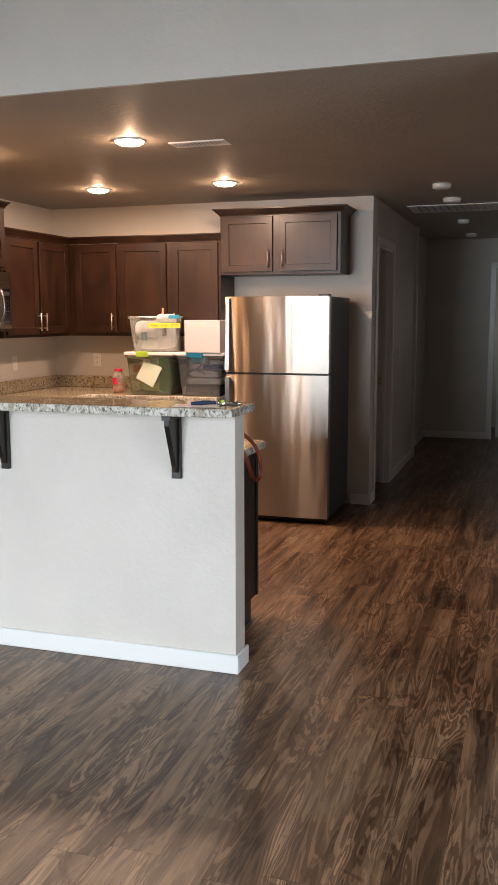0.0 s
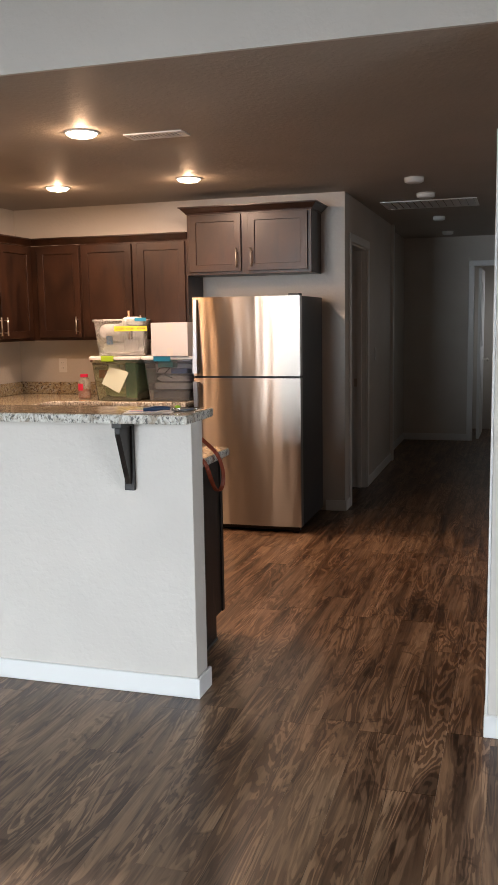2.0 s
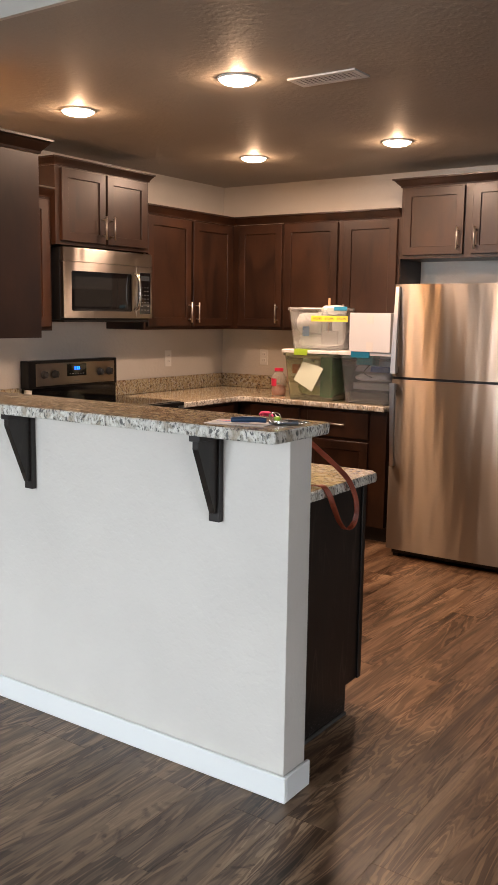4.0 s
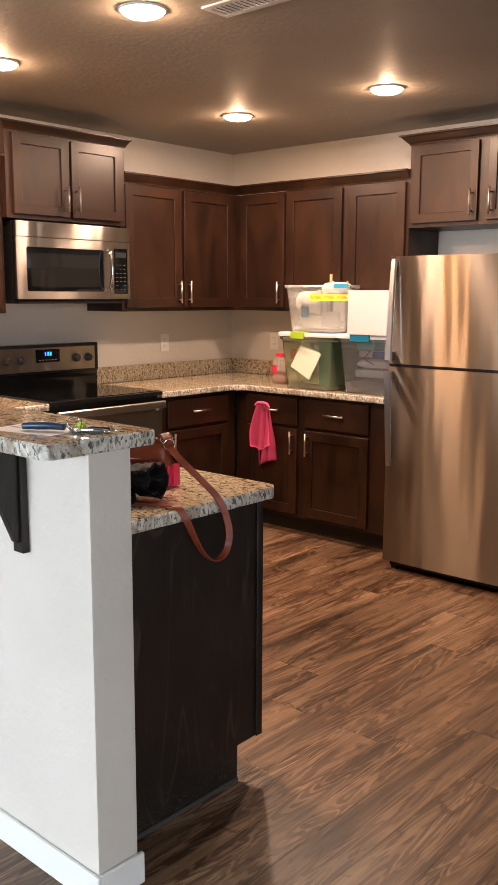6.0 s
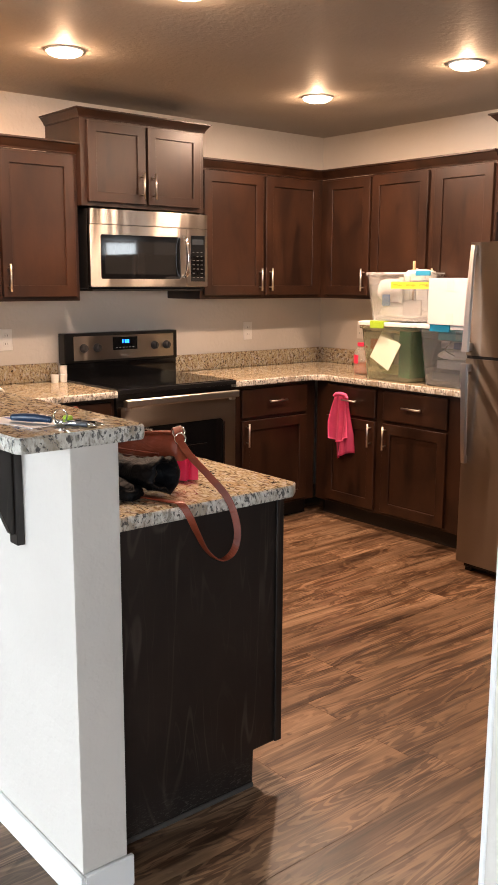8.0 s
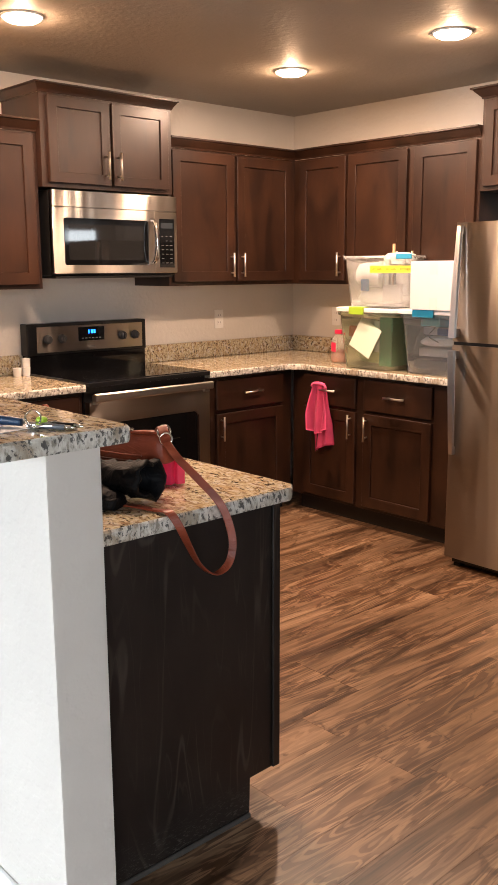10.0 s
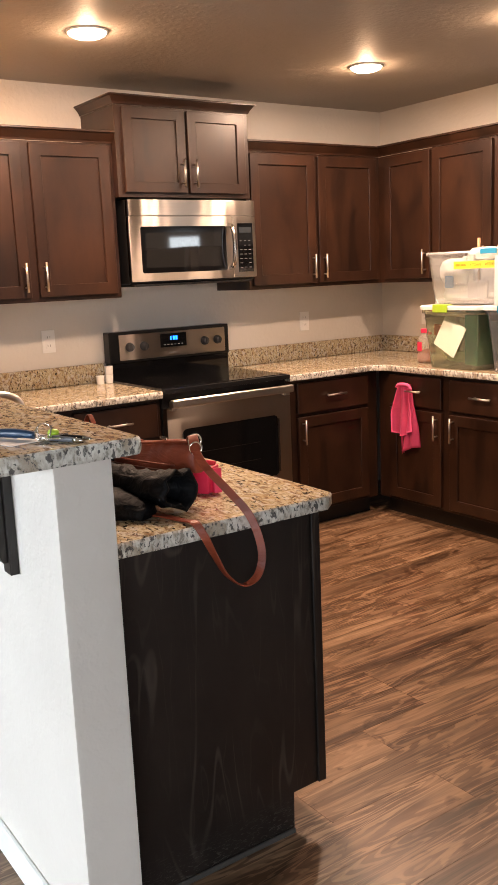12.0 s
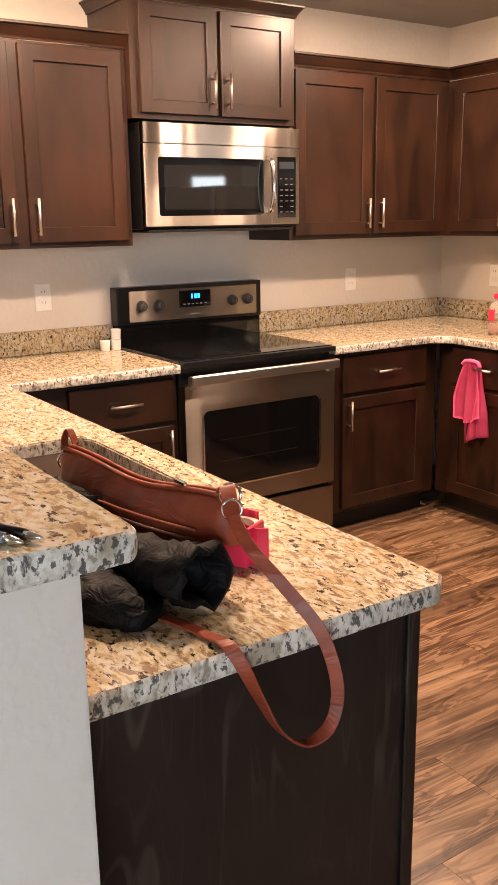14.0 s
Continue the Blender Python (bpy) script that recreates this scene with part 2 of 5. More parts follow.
def flooring():
    m = mat("wood_look_vinyl_plank", (0.2, 0.12, 0.08), 0.38, Specular_IOR_Level=0.40)
    geo, jump = nd(m, "ShaderNodeNewGeometry"), nd(m, "ShaderNodeVectorMath")
    jump.operation = "MULTIPLY_ADD"
    jump.inputs[1].default_value = (61.0, 23.0, 47.0)
    ln(m, geo.outputs["Random Per Island"], jump.inputs[0])
    ln(m, coords(m, (1, 1, 1), True), jump.inputs[2])
    c = jump.outputs[0]

    def field(sx, sy, scale, detail, distortion=0.0, rough=0.5):
        mp = nd(m, "ShaderNodeMapping")
        mp.inputs["Scale"].default_value = (sx, sy, 1)
        ln(m, c, mp.inputs[0])
        n = nd(m, "ShaderNodeTexNoise", scale=scale, detail=detail, distortion=distortion, rough=rough)
        ln(m, mp.outputs[0], n.inputs["Vector"])
        return n.outputs[0]

    def grey(src, lo, hi, a, b):
        return ramp(m, src, [(lo, (a, a, a)), (hi, (b, b, b))])

    # growth rings: contour lines of a field drawn out along the plank
    figure = field(7.2, 0.82, 1.5, 4, 0.8, 0.50)
    mul, sine = nd(m, "ShaderNodeMath"), nd(m, "ShaderNodeMath")
    mul.operation, sine.operation = "MULTIPLY", "SINE"
    mul.inputs[1].default_value = 80.0
    ln(m, figure, mul.inputs[0])
    ln(m, mul.outputs[0], sine.inputs[0])
    lines = ramp(m, sine.outputs[0], [(0.0, (0.46, 0.40, 0.36)), (0.24, (0.82, 0.80, 0.78)), (0.80, (1.05, 1.05, 1.05))])
    where = grey(field(7.0, 1.5, 1.1, 3, 0.8), 0.38, 0.54, 0.20, 1.0)
    zones = ramp(m, figure, [(0.28, (0.052, 0.0305, 0.0175)), (0.38, (0.110, 0.065, 0.038)), (0.46, (0.174, 0.106, 0.062)), (0.55, (0.230, 0.143, 0.084)), (0.68, (0.300, 0.197, 0.120))])
    col = mix(m, where, zones, mix(m, 1.0, zones, lines, "MULTIPLY"))
    streak = ramp(m, field(17, 0.7, 1.6, 5, 0.4), [(0.36, (0.52, 0.48, 0.45)), (0.47, (1, 1, 1)), (0.66, (1.16, 1.15, 1.13))])
    col = mix(m, 0.85, col, streak, "MULTIPLY")
    fine = ramp(m, field(70, 2.4, 2.2, 4), [(0.36, (0.80, 0.78, 0.77)), (0.56, (1.04, 1.04, 1.04))])
    col = mix(m, 0.7, col, fine, "MULTIPLY")
    fleck = ramp(m, field(26, 3.0, 2.0, 4, 0.6), [(0.56, (1, 1, 1)), (0.64, (0.62, 0.56, 0.52))])
    col = mix(m, where, col, mix(m, 1.0, col, fleck, "MULTIPLY"))
    knots = ramp(m, field(7.5, 4.2, 1.2, 4, 2.2), [(0.62, (1, 1, 1)), (0.70, (0.42, 0.35, 0.30))])
    col = mix(m, 0.9, col, knots, "MULTIPLY")
    oi = nd(m, "ShaderNodeObjectInfo")
    tone = ramp(m, oi.outputs["Random"], [(0.0, (0.88, 0.87, 0.86)), (0.5, (1.0, 1.0, 1.0)), (1.0, (1.12, 1.11, 1.10))])
    ln(m, mix(m, 1.0, col, tone, "MULTIPLY"), bsdf(m).inputs["Base Color"])
    ln(m, grey(fine, 0.5, 1.0, 0.44, 0.34), bsdf(m).inputs["Roughness"])
    bump(m, fine, 0.15, 0.0008)
    return m


PLANK = flooring()
GLOW = mat("lamp_lens", (1, 0.95, 0.85), 0.4, Emission_Color=(1, 0.88, 0.68, 1), Emission_Strength=13.0)
BLUEGLOW = mat("blue_display_digits", (0.02, 0.1, 0.8), 0.4, Emission_Color=(0.01, 0.16, 1.0, 1), Emission_Strength=5.0)


def clear(name, colour, rough=0.15, through_it=0.8):
    m = mat(name, colour, rough, Alpha=1.0)
    b = bsdf(m)
    b.inputs["IOR"].default_value = 1.12
    b.inputs["Transmission Weight"].default_value = through_it
    return m


CLEAR = clear("clear_tub_plastic", (0.93, 0.94, 0.93), 0.10, 0.80)
GREENCLEAR = clear("green_tinted_tub_plastic", (0.91, 0.95, 0.80), 0.08, 0.90)
BLUECLEAR = clear("blue_tinted_tub_plastic", (0.86, 0.90, 0.94), 0.06, 0.90)
BOTTLE = clear("clear_bottle", (0.95, 0.93, 0.88), 0.05, 0.8)


def leather():
    m = mat("tan_leather", (0.27, 0.065, 0.022), 0.42, Specular_IOR_Level=0.35)
    c = coords(m)
    v, n = nd(m, "ShaderNodeTexVoronoi", scale=420), nd(m, "ShaderNodeTexNoise", scale=14, detail=4)
    ln(m, c, v.inputs["Vector"])
    ln(m, c, n.inputs["Vector"])
    ln(m, ramp(m, n.outputs[0], [(0.3, (0.15, 0.028, 0.012)), (0.7, (0.28, 0.058, 0.025))]), bsdf(m).inputs["Base Color"])
    fold = nd(m, "ShaderNodeTexNoise", scale=9, detail=3, distortion=1.5)
    ln(m, coords(m, (1, 1, 2.4)), fold.inputs["Vector"])
    bump(m, mix(m, 0.93, mix(m, 0.5, v.outputs[0], n.outputs[0]), fold.outputs[0]), 0.5, 0.010)
    return m


def cloth(name, colour, scale=500, rough=0.85):
    m = mat(name, colour, rough, Sheen_Weight=0.15)
    c = coords(m)
    n, w = nd(m, "ShaderNodeTexNoise", scale=scale, detail=2), nd(m, "ShaderNodeTexNoise", scale=9, detail=3)
    ln(m, c, n.inputs["Vector"])
    ln(m, c, w.inputs["Vector"])
    ln(m, mix(m, w.outputs[0], tuple(v * 0.75 for v in colour), tuple(min(1, v * 1.15) for v in colour)), bsdf(m).inputs["Base Color"])
    bump(m, n.outputs[0], 0.4, 0.001)
    return m


LEATHER, PINK, JACKET = leather(), cloth("pink_towelling", (0.84, 0.10, 0.27)), cloth("black_nylon", (0.0022, 0.0024, 0.0032), 300, 0.6)
JACKET.node_tree.nodes["Principled BSDF"].inputs["Sheen Weight"].default_value = 0.0
JACKET.node_tree.nodes["Principled BSDF"].inputs["Specular IOR Level"].default_value = 0.13
crease = nd(JACKET, "ShaderNodeTexNoise", scale=22, detail=3, distortion=1.2)
ln(JACKET, coords(JACKET), crease.inputs["Vector"])
bump(JACKET, crease.outputs[0], 0.9, 0.012)
RED, YELLOW, LIME, TEAL = mat("red_tape", (0.72, 0.03, 0.09), 0.3), mat("yellow_tape", (0.85, 0.72, 0.03), 0.4), mat("lime_plastic", (0.36, 0.56, 0.04), 0.35), mat("blue_latch_plastic", (0.01, 0.24, 0.42), 0.35)


# ---- building helpers ----
def box(bm, x0, y0, z0, x1, y1, z1):
    v = [bm.verts.new(p) for p in ((x0, y0, z0), (x1, y0, z0), (x1, y1, z0), (x0, y1, z0), (x0, y0, z1), (x1, y0, z1), (x1, y1, z1), (x0, y1, z1))]
    for f in ((0, 3, 2, 1), (4, 5, 6, 7), (0, 1, 5, 4), (1, 2, 6, 5), (2, 3, 7, 6), (3, 0, 4, 7)):
        bm.faces.new([v[i] for i in f])


def part(name, bm, material, parent=None, label="", bevel=0.0, smooth=False, segments=1, m=None):
    if bevel:
        bmesh.ops.bevel(bm, geom=list(bm.edges), offset=bevel, segments=segments, affect="EDGES", profile=0.7)
    bmesh.ops.recalc_face_normals(bm, faces=bm.faces)
    me = bpy.data.meshes.new(name)
    bm.to_mesh(me)
    bm.free()
    me.materials.append(material)
    if smooth:
        me.shade_smooth()
    ob = new(name, me)
    if parent:
        ob.parent = parent
    if m:
        ob.matrix_basis = m
    if label:
        ob["label"] = label
    return ob


def solid(name, material, parent, *b, bevel=0.0, label="", kind="", segments=1, m=None):
    bm = bmesh.new()
    for q in b:
        box(bm, *q)
    ob = part(name, bm, material, parent, label, bevel, segments=segments, m=m)
    if kind:
        ob["kind"] = kind
    return ob


def thing(name, m, label, category, group=""):
    ob = new(name)
    ob.matrix_basis = m
    ob.empty_display_size = 0.1
    return tagged(ob, label, category, group)


def prism(bm, outline, z0, z1):
    lo = [bm.verts.new((x, y, z0)) for x, y in outline]
    hi = [bm.verts.new((x, y, z1)) for x, y in outline]
    n = len(outline)
    bm.faces.new(lo[::-1])
    bm.faces.new(hi)
    for i in range(n):
        bm.faces.new((lo[i], lo[(i + 1) % n], hi[(i + 1) % n], hi[i]))


def lathe(bm, profile, n=24, cx=0.0, cy=0.0, m=None):
    rings = []
    for r, z in profile:
        ring = [bm.verts.new((cx + r * math.cos(2 * math.pi * i / n), cy + r * math.sin(2 * math.pi * i / n), z)) for i in range(n)]
        rings.append(ring)
    for a, b in zip(rings, rings[1:]):
        for i in range(n):
            bm.faces.new((a[i], a[(i + 1) % n], b[(i + 1) % n], b[i]))
    bm.faces.new(rings[0][::-1])
    bm.faces.new(rings[-1])
    if m:
        bmesh.ops.transform(bm, matrix=m, verts=[v for r in rings for v in r])


def smooth_path(pts, n=8):
    out = []
    p = [Vector(q) for q in pts]
    p = [2 * p[0] - p[1]] + p + [2 * p[-1] - p[-2]]
    for i in range(1, len(p) - 2):
        for k in range(n):
            t = k / n
            a, b, c, d = p[i - 1], p[i], p[i + 1], p[i + 2]
            out.append(0.5 * ((2 * b) + (c - a) * t + (2 * a - 5 * b + 4 * c - d) * t * t + (3 * b - a - 3 * c + d) * t ** 3))
    out.append(p[-2])
    return out


def tube(bm, pts, r, n=10, ends=True):
    rings = []
    up = Vector((0.13, 0.21, 0.97)).normalized()
    for i, q in enumerate(pts):
        d = (pts[min(i + 1, len(pts) - 1)] - pts[max(i - 1, 0)]).normalized()
        s = d.cross(up).normalized()
        u = s.cross(d)
        rr = r(i / (len(pts) - 1)) if callable(r) else r
        rings.append([bm.verts.new(q + rr * (math.cos(2 * math.pi * k / n) * s + math.sin(2 * math.pi * k / n) * u)) for k in range(n)])
    for a, b in zip(rings, rings[1:]):
        for i in range(n):
            bm.faces.new((a[i], a[(i + 1) % n], b[(i + 1) % n], b[i]))
    if ends:
        bm.faces.new(rings[0][::-1])
        bm.faces.new(rings[-1])


def ribbon(bm, pts, sides, width, thick=0.003):
    """A strap along pts; sides: the way across it at each point."""
    rings = []
    for i, q in enumerate(pts):
        d = (pts[min(i + 1, len(pts) - 1)] - pts[max(i - 1, 0)]).normalized()
        s = (sides[i] - sides[i].dot(d) * d).normalized()
        u = s.cross(d).normalized()
        rings.append([bm.verts.new(q + a * s * width / 2 + b * u * thick / 2) for a, b in ((-1, -0.6), (-0.93, -1), (0.93, -1), (1, -0.6), (1, 0.6), (0.93, 1), (-0.93, 1), (-1, 0.6))])
    for a, b in zip(rings, rings[1:]):
        for i in range(8):
            bm.faces.new((a[i], a[(i + 1) % 8], b[(i + 1) % 8], b[i]))
    bm.faces.new(rings[0][::-1])
    bm.faces.new(rings[-1])


def structure(name, material, *b, bevel=0.0, label="", segments=1):
    return solid(name, material, None, *b, bevel=bevel, kind="structure", label=label, segments=segments)


# ---- the building ----
T = 0.12
structure("wall_west", WALL, (W - T, SOUTH, 0, W, N + T, HIGH))
structure("wall_north", WALL, (W, N, 0, -0.085, N + T, H))
structure("wall_knee_full", WALL, (W, 0.0142, 0, -1.5605, 0.1338, H - 0.001))
structure("wall_knee", WALL, (-1.56, 0.014, 0, -0.014, 0.134, BAR - SLAB), bevel=0.004, segments=2)
structure("wall_header", WALL, (W, -0.03, H, EAST, -0.012, HIGH))
structure("wall_stub", WALL, (1.088, -0.03, 0, EAST, 0.10, H - 0.001), bevel=0.004, segments=2)
structure("wall_hall_west", WALL, (HALL_X - T, N + T, 0, HALL_X, 3.74, H), (HALL_X - T, 3.74, 2.05, HALL_X, 4.52, H), (HALL_X - T, 4.52, 0, HALL_X, 6.02, H))
structure("wall_hall_recess", WALL, (HALL_X - 0.19, 6.09, 0, HALL_X - 0.07, HALL_END + T, H))
structure("hall_corner_post", TRIM, (HALL_X - 0.19, 6.0205, 0, HALL_X + 0.030, 6.0895, H), bevel=0.004, segments=2)
structure("wall_hall_end", WALL, (HALL_X - 0.07, HALL_END, 0, 0.66, HALL_END + T, H), (0.66, HALL_END, 2.05, 1.2, HALL_END + T, H))
# the gap at y 8.05 to 8.6 is added, unseen, by the far room lamp
structure("wall_hall_east", WALL, (1.2, 4.4, 0, 1.2 + T, 8.05, H), (1.2, 8.05, 0, 1.2 + T, 8.6, 0.9), (1.2, 8.05, 2.0, 1.2 + T, 8.6, H), (1.2, 8.6, 0, 1.2 + T, 8.9, H))
structure("wall_dining_north", WALL, (1.2 + T, 6.6, 0, EAST, 6.6 + T, H))
structure("wall_hall_far", WALL, (0.2, 8.9, 0, 1.32, 9.02, H), (0.2, HALL_END + T, 0, 0.32, 8.9, H))
structure("wall_east", WALL, (EAST, SOUTH, 0, EAST + T, -3.55, HIGH), (EAST, -3.55, 0, EAST + T, -1.65, 0.75), (EAST, -3.55, 2.25, EAST + T, -1.65, HIGH), (EAST, -1.65, 0, EAST + T, 1.15, HIGH), (EAST, 1.15, 0, EAST + T, 2.85, 0.25), (EAST, 1.15, 2.25, EAST + T, 2.85, HIGH), (EAST, 2.85, 0, EAST + T, 5.52, HIGH), (EAST, 5.97, 0, EAST + T, 6.72, HIGH), (EAST, 5.52, 0, EAST + T, 5.97, 1.58), (EAST, 5.52, 1.97, EAST + T, 5.97, HIGH))
structure("wall_south", WALL, (W - T, SOUTH - T, 0, -2.6, SOUTH, HIGH), (-0.6, SOUTH - T, 0, EAST + T, SOUTH, HIGH), (-2.6, SOUTH - T, 0, -0.6, SOUTH, 0.35), (-2.6, SOUTH - T, 2.5, -0.6, SOUTH, HIGH))
structure("wall_closet_back", WALL, (-1.2, 3.70, 0, -1.1, 6.8, H), (-1.1, 3.645, 0, -0.21, 3.70, H), (-1.1, 6.8, 0, -0.276, 6.9, H))
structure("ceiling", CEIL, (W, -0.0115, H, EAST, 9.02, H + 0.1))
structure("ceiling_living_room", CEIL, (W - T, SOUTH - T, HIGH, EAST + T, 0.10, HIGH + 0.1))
structure("subfloor", DARKGAP, (W - T, SOUTH - T, -0.12, EAST + T, 9.02, -0.006))


def baseboard(name, *b):
    return structure(name, TRIM, *b, bevel=0.003)


BH = 0.082
baseboard("baseboard_knee_front", (W, 0.0, 0, 0.0, 0.0135, BH))
baseboard("baseboard_knee_end", (-0.0135, 0.0137, 0, 0.0, 0.146, BH))
baseboard("baseboard_stub", (1.0755, -0.044, 0, EAST, -0.0305, BH))
structure("trim_stub", TRIM, (1.079, -0.0295, 0, 1.0875, 0.035, 2.07), bevel=0.002)
baseboard("baseboard_stub_end", (1.075, 0.0355, 0, 1.0875, 0.112, BH))
baseboard("baseboard_north", (-0.235, N - 0.0135, 0, -0.072, N - 0.0005, BH))
baseboard("baseboard_hall_corner", (-0.0845, N, 0, -0.072, 3.675, BH))
baseboard("baseboard_hall_west", (HALL_X + 0.0005, 4.585, 0, HALL_X + 0.0135, 6.015, BH), (HALL_X - 0.0695, 6.0905, 0, HALL_X - 0.0565, HALL_END - 0.014, BH))
baseboard("baseboard_hall_end", (HALL_X - 0.069, HALL_END - 0.0135, 0, 0.595, HALL_END - 0.0005, BH))
baseboard("baseboard_hall_east", (1.186, 4.4, 0, 1.1995, 8.9, BH))


def casing(name, axis, at, out, a, b, top, wide=0.065):
    """Door casing on a wall face: axis x or y that the wall stands at; out: its outward way."""
    p, q = sorted((at + out * 0.0005, at + out * 0.016))
    if axis == "x":
        bs = [(p, a - wide, 0, q, a, top), (p, b, 0, q, b + wide, top), (p, a - wide, top + 0.0005, q, b + wide, top + wide)]
    else:
        bs = [(a - wide, p, 0, a, q, top), (b, p, 0, b + wide, q, top), (a - wide, p, top + 0.0005, b + wide, q, top + wide)]
    return structure(name, TRIM, *bs, bevel=0.004)


def panel_door(name, m, w=0.76, h=2.03, label="", knob_right=True):
    d = tagged(thing(name, m, label, "door"), kind="structure")
    bm = bmesh.new()
    box(bm, 0, 0, 0.008, w, 0.035, h)
    part("leaf", bm, DOORPAINT, d, bevel=0.002)
    for z0, z1 in ((0.22, 0.95), (1.1, 1.88)):
        for x0, x1 in ((0.11, w / 2 - 0.04), (w / 2 + 0.04, w - 0.11)):
            bm = bmesh.new()
            box(bm, x0, -0.006, z0, x1, -0.0002, z1)
            bmesh.ops.bevel(bm, geom=[e for e in bm.edges if all(v.co.y < -0.003 for v in e.verts)], offset=0.005, segments=2, affect="EDGES")
            part("raised_panel", bm, DOORPAINT, d)
    x = w - 0.06 if knob_right else 0.06
    bm = bmesh.new()
    lathe(bm, [(0.030, 0), (0.030, 0.006), (0.011, 0.010), (0.011, 0.030), (0.024, 0.038), (0.028, 0.050), (0.022, 0.062), (0.006, 0.066)], 20)
    part("knob", bm, NICKEL, d, "brushed nickel door knob", smooth=True, m=pose(x, -0.0002, 0.93, 90, 0, 0))
    return d


casing("trim_door_1", "x", HALL_X, 1, 3.74, 4.52, 2.05)
casing("trim_door_3", "y", HALL_END, -1, 0.66, 1.12, 2.05)
structure("trim_jamb", TRIM, (HALL_X - T, 3.7405, 0, HALL_X + 0.0004, 3.756, 2.034), (HALL_X - T, 4.504, 0, HALL_X + 0.0004, 4.5195, 2.034), (HALL_X - T, 3.7405, 2.0345, HALL_X + 0.0004, 4.5195, 2.0495), (HALL_X - 0.075, 4.492, 0, HALL_X - 0.04, 4.5035, 2.034))
structure("strike_plate", NICKEL, (HALL_X - 0.105, 4.5015, 0.885, HALL_X - 0.078, 4.5036, 0.955))
panel_door("door_1", pose(HALL_X - T - 0.003, 3.795, 0, 0, 0, 180), 0.74, label="white panelled interior door standing open inside its dark room")
panel_door("door_3", pose(0.735, HALL_END + T + 0.01, 0, 0, 0, 89), 0.72, label="white panelled door standing open at the end of the hallway")


def window(name, m, w, h):
    """Local: x along the wall, z up, the outside at +y."""
    win = tagged(thing(name, m, "white framed double window onto daylight", "window"), kind="structure")
    solid("window_frame", TRIM, win, (0, 0.03, 0, 0.05, 0.09, h), (w - 0.05, 0.03, 0, w, 0.09, h), (0.05, 0.03, 0, w - 0.05, 0.09, 0.05), (0.05, 0.03, h - 0.05, w - 0.05, 0.09, h), (w / 2 - 0.03, 0.03, 0.05, w / 2 + 0.03, 0.09, h - 0.05))
    g = mat("window_glass", (1, 1, 1), 0.0, Transmission_Weight=1.0, IOR=1.02)
    for a, b in ((0.05, w / 2 - 0.03), (w / 2 + 0.03, w - 0.05)):
        solid("pane", g, win, (a, 0.055, 0.05, b, 0.061, h - 0.05)).visible_shadow = False
    solid("window_sill", TRIM, win, (-0.03, -0.04, -0.03, w + 0.03, 0.03, -0.001), bevel=0.004)
    return win


window("window_south", pose(-0.6, SOUTH, 0.35, 0, 0, 180), 2.0, 2.15)
window("window_east", pose(EAST, 5.97, 1.58, 0, 0, -90), 0.45, 0.39)
window("window_dining", pose(EAST, 2.85, 0.25, 0, 0, -90), 1.7, 2.0)
window("window_living", pose(EAST, -1.65, 0.75, 0, 0, -90), 1.9, 1.5)
structure("ground", mat("outdoor_ground", (0.22, 0.20, 0.16), 0.9), (-300, -300, -0.4, 300, 300, -0.35))

# ---- ceiling fittings ----
def downlight(x, y):
    d = thing("recessed_downlight", pose(x, y, H), "round white recessed downlight, switched on, in the kitchen ceiling", "ceiling light", "kitchen downlights")
    bm = bmesh.new()
    lathe(bm, [(0.084, -0.0005), (0.084, -0.003), (0.080, -0.006), (0.076, -0.007), (0.0745, -0.0008)], 40)
    part("trim_ring", bm, TRIM, d, smooth=True)
    bm = bmesh.new()
    lathe(bm, [(0.074, -0.004), (0.072, -0.013), (0.055, -0.022), (0.02, -0.026)], 36)
    part("lens", bm, GLOW, d, "glowing warm white lens", smooth=True).visible_shadow = False
    return d


for x, y in CANS + [SINK_LAMP]:
    downlight(x, y)


def register(m, w, l, slats, label, depth=0.008):
    r = thing("ceiling_vent", m, label, "air vent")
    e = 0.025
    solid("frame", TRIM, r, (0, 0, -depth, w, e, -0.0005), (0, l - e, -depth, w, l, -0.0005), (0, e, -depth, e, l - e, -0.0005), (w - e, e, -depth, w, l - e, -0.0005), bevel=0.001)
    # dark sheet for the shade of the duct behind the slats
    solid("duct_shade_sheet", DARKGAP, r, (e, e, -0.002, w - e, l - e, -0.0006))
    for i in range(slats):
        x = e + (w - 2 * e) * (i + 0.5) / slats
        solid("slat", TRIM, r, (-0.5 * (w - 2 * e) / slats * 1.04, e, -0.0010, 0.5 * (w - 2 * e) / slats * 1.04, l - e, 0.0004), m=pose(x, 0, -0.0062, 0, 9, 0))
    return r


register(pose(-0.745, 1.10, H), 0.31, 0.13, 12, "white metal ceiling air register with louvres above the kitchen")
register(pose(0.065, 4.24, H), 0.76, 0.50, 12, "white return air grille in the hallway ceiling")
for x, y, r in ((0.47, 3.06, 0.065), (0.47, 3.85, 0.07), (0.43, 5.5, 0.055), (0.40, 7.0, 0.06)):
    d = thing("smoke_detector", pose(x, y, H), "round white smoke detector on the ceiling", "smoke detector", "ceiling detectors")
    bm = bmesh.new()
    lathe(bm, [(r, -0.0005), (r, -0.012), (r * 0.96, -0.030), (r * 0.7, -0.038), (r * 0.2, -0.040)], 28)
    part("housing", bm, PLASTIC, d, smooth=True)


